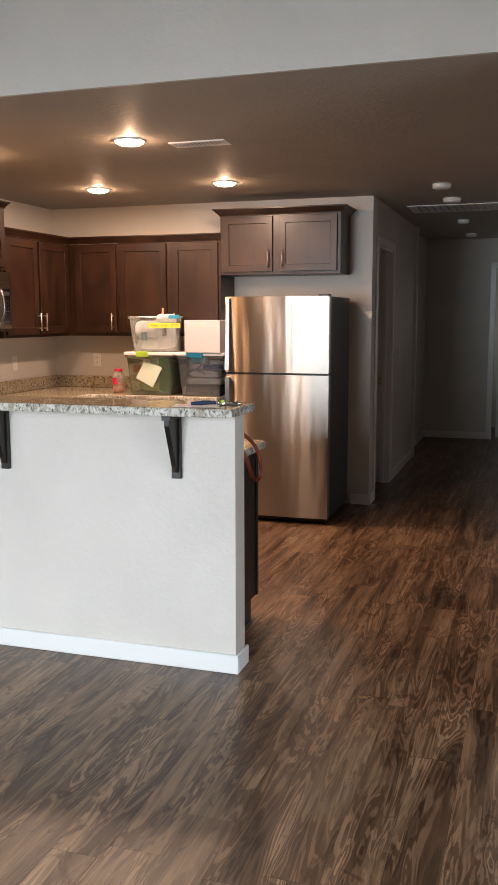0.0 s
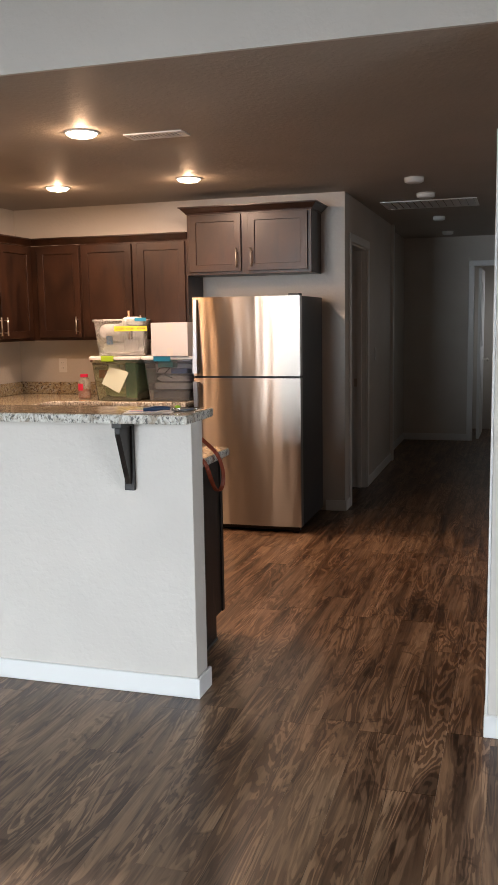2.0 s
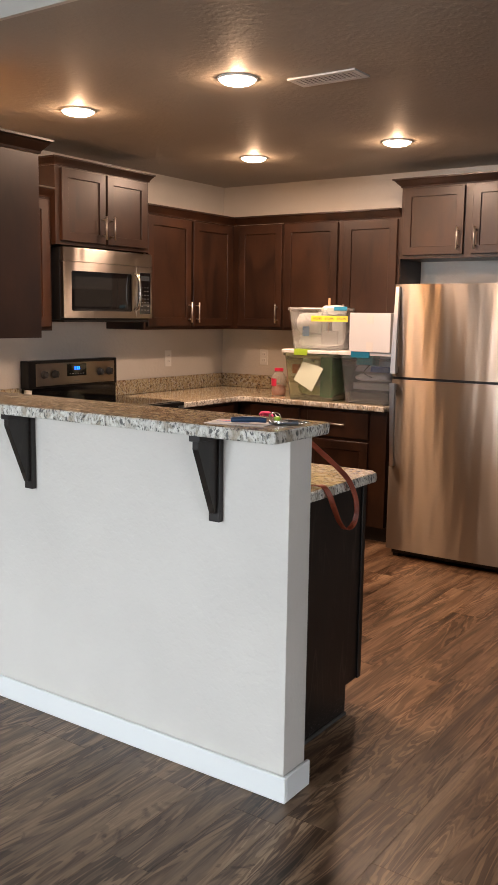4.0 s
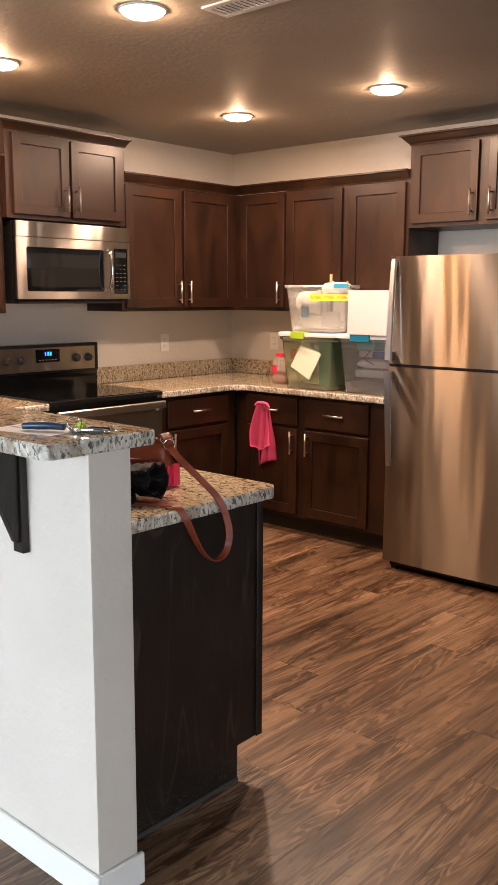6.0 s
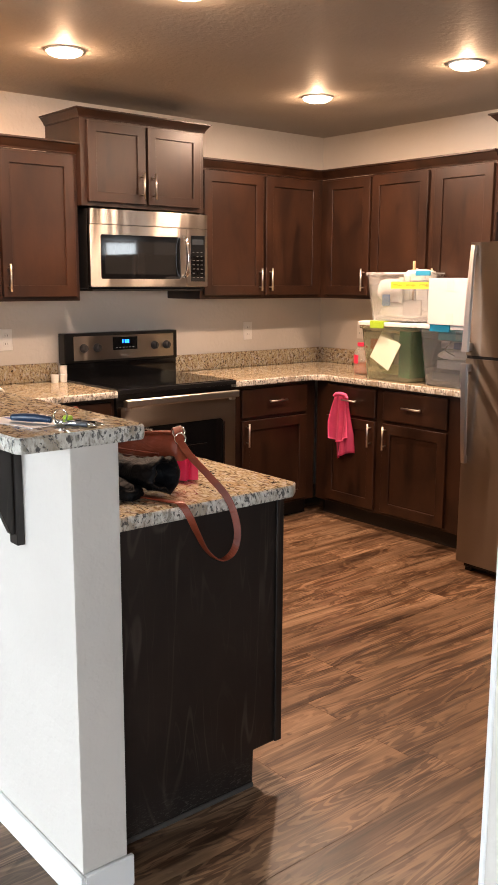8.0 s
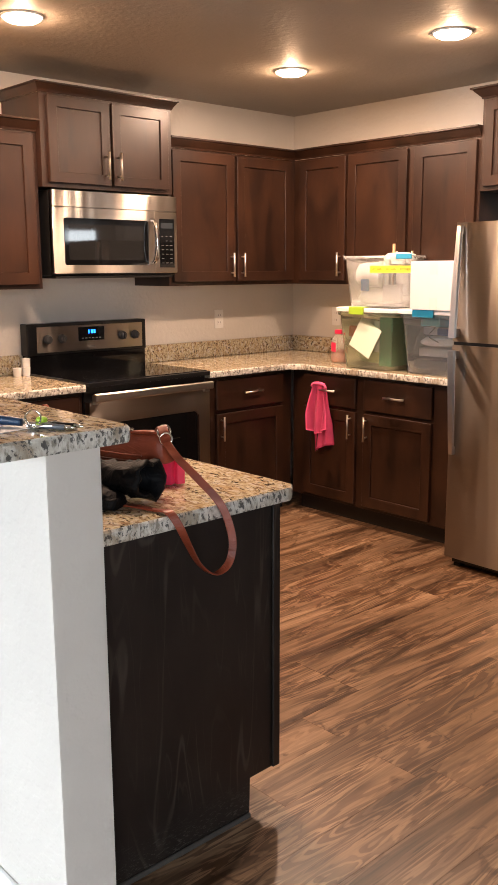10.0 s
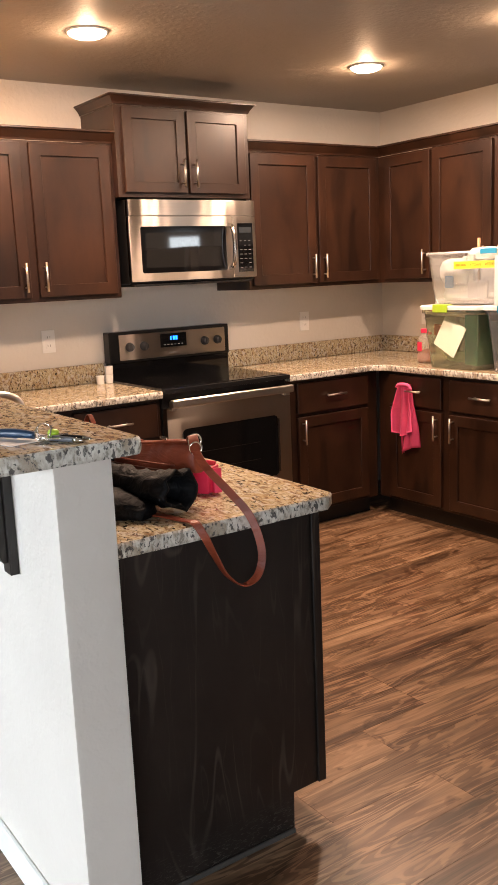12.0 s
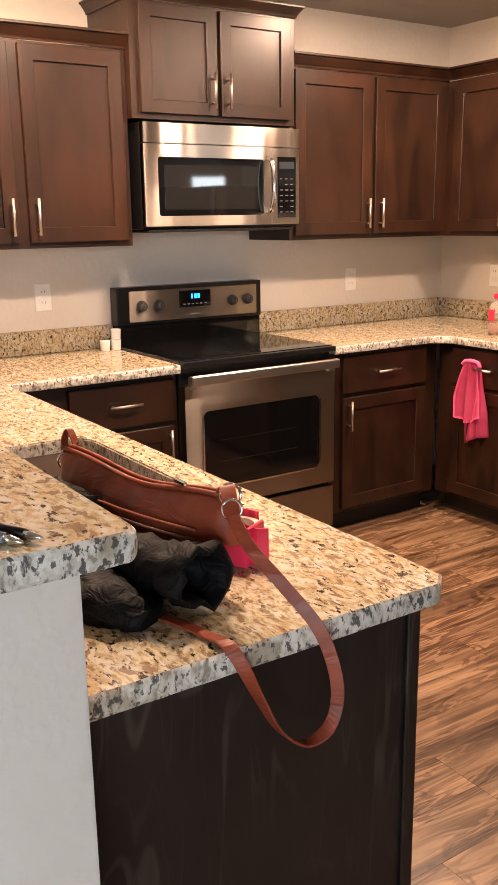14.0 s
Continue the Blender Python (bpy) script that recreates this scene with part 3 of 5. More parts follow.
def outlet(m, kind="outlet"):
    """Local: the wall at y=0, out is -y."""
    o = thing("wall_outlet" if kind == "outlet" else "light_switch", m, "white duplex outlet plate on the kitchen wall" if kind == "outlet" else "white light switch plate on the hallway wall", "outlet" if kind == "outlet" else "switch")
    solid("plate", PLASTIC, o, (-0.036, -0.006, -0.058, 0.036, -0.0005, 0.058), bevel=0.002)
    if kind == "outlet":
        for z in (-0.022, 0.022):
            s = solid("receptacle", PLASTIC, o, (-0.017, -0.009, z - 0.014, 0.017, -0.0062, z + 0.014), bevel=0.001)
            solid("slot", BLACK, s, (-0.008, -0.0094, z - 0.004, -0.006, -0.0091, z + 0.006), (0.006, -0.0094, z - 0.004, 0.008, -0.0091, z + 0.006))
    else:
        solid("rocker", PLASTIC, o, (-0.016, -0.010, -0.033, 0.016, -0.0062, 0.033), bevel=0.002)
    return o


outlet(pose(W, 1.174, 1.125, 0, 0, 90))
outlet(pose(W, 2.858, 1.12, 0, 0, 90))
outlet(pose(-2.456, N, 1.123))
outlet(pose(HALL_X, 5.0, 1.15, 0, 0, 90), "switch")


# ---- cabinets ----
def pull(parent, x, z, vertical=True, length=0.135, y=0.0):
    """A bar pull on a front whose face is at local y."""
    bm = bmesh.new()
    h = length / 2
    a, b = (Vector((x, y - 0.030, z - h)), Vector((x, y - 0.030, z + h))) if vertical else (Vector((x - h, y - 0.030, z)), Vector((x + h, y - 0.030, z)))
    tube(bm, [a, b], 0.0058, 10)
    for f in (0.16, 0.84):
        p = a.lerp(b, f)
        tube(bm, [p, p + Vector((0, 0.0298, 0))], 0.0045, 8)
    return part("handle", bm, NICKEL, parent, "brushed nickel bar handle", smooth=True)


def shaker(name, parent, x0, z0, x1, z1, rail=0.056):
    """A door front with a flat recessed panel; its face at y=-0.02."""
    bm = bmesh.new()
    y0, y1 = -0.020, -0.0008
    if z1 - z0 < 0.22:
        box(bm, x0, y0, z0, x1, y1, z1)
        return part(name, bm, CABINET, parent, bevel=0.003)
    o = [(x0, z0), (x1, z0), (x1, z1), (x0, z1)]
    i = [(x0 + rail, z0 + rail), (x1 - rail, z0 + rail), (x1 - rail, z1 - rail), (x0 + rail, z1 - rail)]
    fo, fi, bo, bi = ([bm.verts.new((x, y, z)) for x, z in q] for q, y in ((o, y0), (i, y0), (o, y1), (i, y1)))
    for k in range(4):
        j = (k + 1) % 4
        for q in ((fo[k], fo[j], fi[j], fi[k]), (bo[k], bi[k], bi[j], bo[j]), (fo[k], bo[k], bo[j], fo[j]), (fi[k], fi[j], bi[j], bi[k])):
            bm.faces.new(q)
    bmesh.ops.bevel(bm, geom=[e for e in bm.edges if len({round(v.co.y, 5) for v in e.verts}) == 1 and not any(abs(v.co.y - y1) < 1e-5 for v in e.verts) and sum(abs(f.normal.y) > 0.9 for f in e.link_faces) < 2], offset=0.0018, segments=1, affect="EDGES")
    bmesh.ops.remove_doubles(bm, verts=bm.verts, dist=0.0001)
    door = part(name, bm, CABINET, parent)
    solid("door_panel", CABINET, door, (x0 + rail + 0.0003, y0 + 0.009, z0 + rail + 0.0003, x1 - rail - 0.0003, y1 - 0.001, z1 - rail - 0.0003))
    return door


def crown(parent, w, d, z, left=True, right=True, out=0.045, high=0.055, start=0.0, end=None):
    z += 0.0012 if start else 0.0
    prof = [(0.0, 0.0), (0.006, 0.0), (0.008, high * 0.16), (out * 0.35, high * 0.32), (out * 0.75, high * 0.72), (out * 0.80, high * 0.80), (out, high * 0.84), (out, high), (0.0, high)]
    bm = bmesh.new()
    end = w if end is None else end
    rows = []
    for o, h in prof:
        row = []
        if left:
            row += [(-o, d - 0.001), (-o, -o)]
        else:
            row += [(start, -o)]
        if right:
            row += [(w + o, -o), (w + o, d - 0.001)]
        else:
            row += [(end, -o)]
        rows.append([bm.verts.new((x, y - 0.0005, z + h)) for x, y in row])
    n = len(rows)
    for i in range(n):
        a, b = rows[i], rows[(i + 1) % n]
        for k in range(len(a) - 1):
            bm.faces.new((a[k], a[k + 1], b[k + 1], b[k]))
    bm.faces.new([r[0] for r in rows])
    bm.faces.new([r[-1] for r in rows][::-1])
    return part("crown_moulding", bm, CABINET, parent)


def upper(m, w, h, d, doors, label, left=True, right=True, out=0.045, high=0.055, hz=None, start=0.0, end=None, rail=0.056, group="wall cabinets"):
    """doors: (x0, x1, handle side -1/1); they reach from z 0.022 to the top."""
    c = thing("wall_cabinet", m, label, "kitchen cabinet", group)
    bm = bmesh.new()
    box(bm, 0, 0, 0, w, d, h)
    part("body", bm, CABINET, c, bevel=0.001)
    for x0, x1, side in doors:
        o = shaker("door", c, x0, 0.022, x1, h - 0.012, rail)
        if side:
            pull(o, x1 - 0.028 if side > 0 else x0 + 0.028, hz or 0.115, y=-0.020)
    crown(c, w, d, h, left, right, out, high, start, end)
    return c


def base(m, w, d, fronts, label, toe=0.075, h=CT - SLAB - 0.001, group="base cabinets"):
    """fronts: (x0, x1, handle side or 0, drawer with a handle or not)"""
    c = thing("base_cabinet", m, label, "kitchen cabinet", group)
    bm = bmesh.new()
    box(bm, 0, 0, 0.105, w, d, h)
    part("body", bm, CABINET, c, bevel=0.001)
    solid("toe_kick", TOE, c, (0, toe, 0, w, d, 0.1048))
    for x0, x1, side, drawer in fronts:
        o = shaker("drawer", c, x0, 0.665, x1, 0.832)
        if drawer:
            pull(o, (x0 + x1) / 2, 0.752, False, 0.135, y=-0.020)
        o = shaker("door", c, x0, 0.125, x1, 0.645, 0.058)
        if side:
            pull(o, x1 - 0.028 if side > 0 else x0 + 0.028, 0.565, y=-0.020)
    return c


UF = 0.33
UB, UH = 1.336, 0.732
L = "dark stained wooden wall cabinet with shaker doors"
upper(pose(W + UF, 0.1345, UB, 0, 0, 90), 1.3115, UH, UF - 0.001, [(0.440, 0.840, 1), (0.882, 1.286, -1)], L + " by the range", False, False, start=0.31)
upper(pose(-1.498, 0.442, UB, 0, 0, 180), 1.0225, UH, 0.307, [(0.03, 0.43, 1), (0.47, 0.90, -1)], L + " over the peninsula", True, False, end=1.021)
upper(pose(W + 0.37, 1.447, 1.818, 0, 0, 90), 0.778, 0.430, 0.369, [(0.035, 0.382, 1), (0.398, 0.745, -1)], L + " above microwave", True, True, 0.034, 0.045, 0.115, rail=0.05)
upper(pose(W + UF, 2.226, UB, 0, 0, 90), N - 2.227, UH, UF - 0.001, [(0.022, 0.462, 1), (0.488, 0.930, -1)], L + " in kitchen corner", False, False, end=N - UF - 2.227)
upper(pose(W + UF + 0.001, N - UF, UB), 0.434, UH, UF - 0.001, [(0.062, 0.428, 1)], "narrow dark stained wooden wall cabinet in the kitchen corner", False, False, start=0.001)
upper(pose(-2.085, N - UF, UB), 0.880, UH, UF - 0.001, [(0.014, 0.430, 1), (0.478, 0.862, -1)], L + " beside the refrigerator", False, False)
upper(pose(-1.2035, N - UF - 0.005, 1.805), 0.940, 0.440, UF + 0.004, [(0.025, 0.420, 1), (0.475, 0.915, -1)], L + " above the refrigerator", True, True, 0.05, 0.052, 0.115, rail=0.05)

L = "dark stained wooden base cabinet with drawer and door"
base(pose(W + 0.60, 2.236, 0, 0, 0, 90), N - 0.621 - 2.236, 0.598, [(0.075, 0.583, -1, True)], L + " beside the range")
base(pose(W + 0.60, 0.745, 0, 0, 0, 90), 0.729, 0.598, [(0.27, 0.705, 1, True)], L + " under granite")
base(pose(W + 0.601, N - 0.60, 0), 1.125, 0.598, [(0.10, 0.495, 1, True), (0.555, 1.005, -1, True)], L + "")
pen = base(pose(-0.172, 0.725, 0, 0, 0, 180), 2.04, 0.589, [(0.03, 0.45, -1, False), (0.47, 0.89, 1, False), (0.91, 1.33, -1, False), (1.35, 1.77, 1, False)], "dark stained wooden peninsula cabinet run under the sink", 0.10)

# end panel of the peninsula, notched at the toe
bm = bmesh.new()
outline = [(0.1345, 0.0), (0.643, 0.0), (0.643, 0.112), (0.745, 0.112), (0.745, CT - SLAB - 0.001), (0.1345, CT - SLAB - 0.001)]
lo = [bm.verts.new((-0.1718, y, z)) for y, z in outline]
hi = [bm.verts.new((-0.150, y, z)) for y, z in outline]
bm.faces.new(lo)
bm.faces.new(hi[::-1])
for i in range(6):
    bm.faces.new((lo[i], hi[i], hi[(i + 1) % 6], lo[(i + 1) % 6]))
endp = thing("peninsula_end_panel", pose(0, 0, 0), "dark espresso wooden end panel of the peninsula, scuffed at the foot", "kitchen cabinet")
part("panel", bm, ENDPANEL, endp, bevel=0.0015)
solid("edge_strip", ENDPANEL, endp, (-0.1497, 0.722, 0.112, -0.1425, 0.748, CT - SLAB - 0.001), bevel=0.002)
solid("shoe_strip", mat("grey_shoe_strip", (0.06, 0.055, 0.05), 0.45), endp, (-0.1497, 0.135, 0.0, -0.142, 0.641, 0.014), bevel=0.002, label="thin grey strip at the foot of the panel")

# ---- counters ----
def cut_edge(bm, outline, z0, z1, seed=3):
    """The hand-cut rim of a slab; returns its top and bottom rings."""
    r = random.Random(seed)
    pts = []
    for (x0, y0), (x1, y1) in zip(outline, outline[1:] + outline[:1]):
        n = max(1, round(math.hypot(x1 - x0, y1 - y0) / 0.022))
        for k in range(n):
            pts.append((x0 + (x1 - x0) * k / n, y0 + (y1 - y0) * k / n))
    n = len(pts)
    area = sum(a[0] * b[1] - a[1] * b[0] for a, b in zip(pts, pts[1:] + pts[:1]))
    way = 1 if area > 0 else -1
    rings = []
    for z, inset, loose in ((z1, 0.0050, 0.0012), (z1 - 0.005, 0.0008, 0.0018), ((z0 + z1) / 2, 0.0, 0.0022), (z0 + 0.005, 0.0010, 0.0022), (z0, 0.0035, 0.0015)):
        ring = []
        for i, (x, y) in enumerate(pts):
            (ax, ay), (bx, by) = pts[i - 1], pts[(i + 1) % n]
            d = math.hypot(bx - ax, by - ay)
            k = (inset + loose * r.random()) * way
            ring.append(bm.verts.new((x - (by - ay) / d * k, y + (bx - ax) / d * k, z + (0 if z in (z0, z1) else 0.002 * (r.random() - 0.5)))))
        rings.append(ring)
    for a, b in zip(rings, rings[1:]):
        for i in range(n):
            bm.faces.new((a[i], b[i], b[(i + 1) % n], a[(i + 1) % n]))
    return rings[0], rings[-1]


def stone(name, bm, label):
    ob = part(name, bm, GRANITE)
    ob.data.materials.append(GRANITE_CUT)
    for f in ob.data.polygons:
        f.material_index = int(abs(f.normal.z) < 0.75)
    return tagged(ob, label, "countertop")


def slab(name, outline, z1, label, thick=SLAB):
    bm = bmesh.new()
    top, low = cut_edge(bm, outline, z1 - thick, z1)
    bm.faces.new(top)
    bm.faces.new(low[::-1])
    return stone(name, bm, label)


def rounded(x0, y0, x1, y1, r, n=6, corners=(1, 1, 1, 1)):
    out = []
    for (cx, cy, a0), on in zip(((x1 - r, y0 + r, -90), (x1 - r, y1 - r, 0), (x0 + r, y1 - r, 90), (x0 + r, y0 + r, 180)), corners):
        if on:
            out += [(cx + r * math.cos(radians(a0 + 90 * i / n)), cy + r * math.sin(radians(a0 + 90 * i / n))) for i in range(n + 1)]
        else:
            out.append({-90: (x1, y0), 0: (x1, y1), 90: (x0, y1), 180: (x0, y0)}[a0])
    return out


slab("bar_countertop", rounded(-1.56, -0.122, 0.020, 0.192, 0.022, corners=(1, 1, 0, 0)), BAR, "speckled granite bar top on the knee wall")
SX0, SX1, SY0, SY1 = -1.34, -0.72, 0.27, 0.695
PY = 0.785
# peninsula counter built round the sink opening
bm = bmesh.new()
outer = [(-0.105, 0.1345), (-0.105, PY - 0.035), (-0.135, PY), (W + 0.65, PY), (W + 0.65, 1.470), (W + 0.0005, 1.470), (W + 0.0005, 0.1345)]
inner = rounded(SX0, SY0, SX1, SY1, 0.07, 5)
top_o, low_o = cut_edge(bm, outer, CT - SLAB, CT, 8)
top_i, low_i = ([bm.verts.new((x, y, z)) for x, y in inner] for z in (CT, CT - SLAB))
for vo, vi in ((top_o, top_i), (low_o, low_i)):
    es = [bm.edges.get((a, b)) or bm.edges.new((a, b)) for r in (vo, vi) for a, b in zip(r, r[1:] + r[:1])]
    bmesh.ops.triangle_fill(bm, use_beauty=True, edges=es)
for i in range(len(inner)):
    j = (i + 1) % len(inner)
    bm.faces.new((low_i[i], low_i[j], top_i[j], top_i[i]))
bmesh.ops.recalc_face_normals(bm, faces=bm.faces)
rim = [bm.edges.get((a, b)) for a, b in zip(top_i, top_i[1:] + top_i[:1])]
bmesh.ops.bevel(bm, geom=rim, offset=0.004, segments=2, affect="EDGES")
stone("peninsula_countertop", bm, "speckled granite peninsula countertop with a sink cut-out")
slab("corner_countertop", [(W + 0.0005, 2.238), (W + 0.65, 2.238), (W + 0.65, N - 0.71), (W + 0.71, N - 0.65), (-1.125, N - 0.65), (-1.125, N - 0.0005), (W + 0.0005, N - 0.0005)], CT, "speckled granite L-shaped countertop in the kitchen corner")
BS = 0.10
tagged(solid("backsplash_west", GRANITE, None, (W + 0.0005, 2.238, CT + 0.0005, W + 0.021, N - 0.0215, CT + BS), bevel=0.002), "granite upstand along the kitchen wall", "backsplash")
tagged(solid("backsplash_north", GRANITE, None, (W + 0.0005, N - 0.021, CT + 0.0005, -1.125, N - 0.0005, CT + BS), bevel=0.002), "granite upstand behind the storage tubs", "backsplash")
tagged(solid("backsplash_range_side", GRANITE, None, (W + 0.0005, 0.1345, CT + 0.0005, W + 0.021, 1.470, CT + BS), bevel=0.002), "granite upstand beside the range", "backsplash")

# sink
s = thing("kitchen_sink", pose((SX0 + SX1) / 2, (SY0 + SY1) / 2, CT - SLAB), "undermounted stainless steel sink in the peninsula", "sink")
bm = bmesh.new()
wx, wy = (SX1 - SX0) / 2, (SY1 - SY0) / 2
rings = []
for k, z in ((1.03, -0.0008), (1.0, -0.0008), (0.985, -0.02), (0.96, -0.17), (0.90, -0.19)):
    rings.append([bm.verts.new((x * k, y * k, z)) for x, y in rounded(-wx, -wy, wx, wy, 0.07, 5)])
for a, b in zip(rings, rings[1:]):
    for i in range(len(a)):
        bm.faces.new((a[i], a[(i + 1) % len(a)], b[(i + 1) % len(a)], b[i]))
bm.faces.new(rings[-1])
part("basin", bm, SINKSTEEL, s, smooth=True)
f = thing("kitchen_faucet", pose(-1.09, 0.20, CT), "brushed nickel gooseneck kitchen faucet behind the sink", "faucet")
bm = bmesh.new()
lathe(bm, [(0.028, 0.0005), (0.028, 0.008), (0.020, 0.02), (0.018, 0.07), (0.012, 0.075)], 20)
part("base", bm, NICKEL, f, smooth=True)
bm = bmesh.new()
tube(bm, smooth_path([(0, 0, 0.07), (0, 0.0, 0.14), (0, 0.03, 0.195), (0, 0.09, 0.215), (0, 0.145, 0.195), (0, 0.165, 0.15)]), 0.011, 12)
part("spout", bm, NICKEL, f, smooth=True)
bm = bmesh.new()
tube(bm, [Vector((0.016, 0, 0.05)), Vector((0.05, 0, 0.062)), Vector((0.085, 0, 0.085))], lambda t: 0.008 - 0.003 * t, 10)
part("lever", bm, NICKEL, f, smooth=True)


# bar brackets
def bracket(x):
    b = thing("bar_bracket", pose(x, 0.0135, 0), "dark wooden corbel bracket under the granite bar top", "bracket", "bar brackets")
    top = BAR - SLAB - 0.001
    bm = bmesh.new()
    out = [(-0.0205, 0.852), (-0.030, 0.852), (-0.112, 1.055), (-0.112, top - 0.0195), (-0.0205, top - 0.0195)]
    a = [bm.verts.new((-0.011, y, z)) for y, z in out]
    c = [bm.verts.new((0.011, y, z)) for y, z in out]
    bm.faces.new(a)
    bm.faces.new(c[::-1])
    for i in range(5):
        bm.faces.new((a[i], c[i], c[(i + 1) % 5], a[(i + 1) % 5]))
    part("gusset", bm, ENDPANEL, b, bevel=0.001)
    solid("back_plate", ENDPANEL, b, (-0.020, -0.020, 0.825, 0.020, 0, top), bevel=0.0015)
    solid("top_plate", ENDPANEL, b, (-0.020, -0.118, top - 0.019, 0.020, -0.0205, top), bevel=0.0015)
    return b


for x in (-0.267, -1.085):
    bracket(x)


# ---- refrigerator ----
FX0, FX1, FY = -0.998, -0.236, 2.698
fr = thing("refrigerator", pose((FX0 + FX1) / 2, FY, 0), "tall stainless steel top-freezer refrigerator with grey sides", "refrigerator")
hw = (FX1 - FX0) / 2
solid("cabinet_body", FRIDGESIDE, fr, (-hw + 0.004, 0.080, 0.045, hw - 0.004, 0.735, 1.628), bevel=0.006, segments=2)
solid("base_grille", BLACK, fr, (-hw + 0.02, 0.05, 0.018, hw - 0.02, 0.079, 0.0445))
for x in (-hw + 0.05, hw - 0.05):
    solid("front_foot", BLACK, fr, (x - 0.02, 0.045, 0.0, x + 0.02, 0.10, 0.0178), bevel=0.003)
solid("hinge_cover", FRIDGESIDE, fr, (hw - 0.085, 0.03, 1.6285, hw - 0.012, 0.13, 1.645), bevel=0.005, segments=2)


def bowed_door(name, z0, z1):
    bm = bmesh.new()
    nx, nz = 16, 6
    front = [[bm.verts.new((-hw + 2 * hw * i / nx, 0.010 * (abs(2 * i / nx - 1) ** 2.6), z0 + (z1 - z0) * k / nz)) for i in range(nx + 1)] for k in range(nz + 1)]
    back = [[bm.verts.new((-hw + 2 * hw * i / nx, 0.074, z0 + (z1 - z0) * k / nz)) for i in range(nx + 1)] for k in (0, nz)]
    for k in range(nz):
        for i in range(nx):
            bm.faces.new((front[k][i], front[k][i + 1], front[k + 1][i + 1], front[k + 1][i]))
    for i in range(nx):
        bm.faces.new((back[0][i + 1], back[0][i], back[1][i], back[1][i + 1]))
        bm.faces.new((front[0][i + 1], front[0][i], back[0][i], back[0][i + 1]))
        bm.faces.new((front[nz][i], front[nz][i + 1], back[1][i + 1], back[1][i]))
    for i in (0, nx):
        bm.faces.new([front[k][i] for k in range(nz + 1)] + [back[1][i], back[0][i]])
    bmesh.ops.recalc_face_normals(bm, faces=bm.faces)
    for f in bm.faces:
        f.smooth = f.normal.y < -0.9
    for e in bm.edges:
        e.smooth = e.calc_face_angle(0) < 0.6
    return part(name, bm, STEEL, fr)


top = bowed_door("freezer_door", 1.092, 1.630)
low = bowed_door("fridge_door", 0.050, 1.076)
solid("door_gasket", BLACK, fr, (-hw + 0.006, 0.012, 1.0765, hw - 0.006, 0.0735, 1.0915))


def fridge_handle(parent, z_end, z_join, name):
    bm = bmesh.new()
    rows = []
    for i in range(15):
        t = i / 14
        z = z_end + (z_join - z_end) * t
        lift = 0.012 + 0.031 * t ** 0.8
        wd = 0.013 + 0.007 * t
        rows.append([bm.verts.new((-hw + 0.026 + a * wd, b, z)) for a, b in ((-1, -lift + 0.010), (-0.8, -lift), (0.8, -lift), (1, -lift + 0.010), (0.9, -lift + 0.017), (-0.9, -lift + 0.017))])
    for a, b in zip(rows, rows[1:]):
        for i in range(6):
            bm.faces.new((a[i], a[(i + 1) % 6], b[(i + 1) % 6], b[i]))
    bm.faces.new(rows[0])
    bm.faces.new(rows[-1][::-1])
    for z, out in ((z_end + (0.02 if z_end < z_join else -0.02), 0.004), (z_join + (-0.022 if z_end < z_join else 0.022), 0.030)):
        box(bm, -hw + 0.014, -out, z - 0.018, -hw + 0.038, 0.012, z + 0.018)
    return part(name, bm, BRIGHT, parent, "straight satin metal door handle flaring towards the other door")


fridge_handle(top, 1.615, 1.112, "handle")
fridge_handle(low, 0.560, 1.055, "handle")

# ---- range ----
RY0, RY1 = 1.476, 2.233
rg = thing("electric_range", pose(W + 0.66, (RY0 + RY1) / 2, 0, 0, 0, 90), "stainless steel electric range with black glass cooktop", "stove")
rw = (RY1 - RY0) / 2
solid("oven_body", BLACK, rg, (-rw, 0.045, 0.03, rw, 0.635, 0.872), bevel=0.003)
solid("storage_drawer", STEEL, rg, (-rw + 0.004, 0.006, 0.075, rw - 0.004, 0.0445, 0.268), bevel=0.005, segments=2)
bm = bmesh.new()
x0, x1, z0, z1 = -rw + 0.004, rw - 0.004, 0.285, 0.800
wx0, wx1, wz0, wz1 = -rw + 0.085, rw - 0.085, 0.365, 0.690
o = rounded(x0, z0, x1, z1, 0.008, 4)
i = rounded(wx0, wz0, wx1, wz1, 0.028, 4)
fo, fi, bo, bi = ([bm.verts.new((x, y, z)) for x, z in q] for q, y in ((o, 0.004), (i, 0.004), (o, 0.0445), (i, 0.014)))
n = len(o)
for k in range(n):
    j = (k + 1) % n
    for q in ((fo[k], fo[j], fi[j], fi[k]), (fo[k], bo[k], bo[j], fo[j]), (fi[k], fi[j], bi[j], bi[k])):
        bm.faces.new(q)
bm.faces.new(bo)
door = part("oven_door", bm, STEEL, rg)
solid("window_trim", CHROME, door, (wx0 - 0.005, 0.001, wz0 + 0.02, wx0 + 0.002, 0.0038, wz1 - 0.02), (wx1 - 0.002, 0.001, wz0 + 0.02, wx1 + 0.005, 0.0038, wz1 - 0.02), (wx0 + 0.02, 0.001, wz0 - 0.005, wx1 - 0.02, 0.0038, wz0 + 0.002))
solid("oven_window", GLOSSBLACK, door, (wx0 + 0.001, 0.0085, wz0 + 0.001, wx1 - 0.001, 0.0135, wz1 - 0.001))
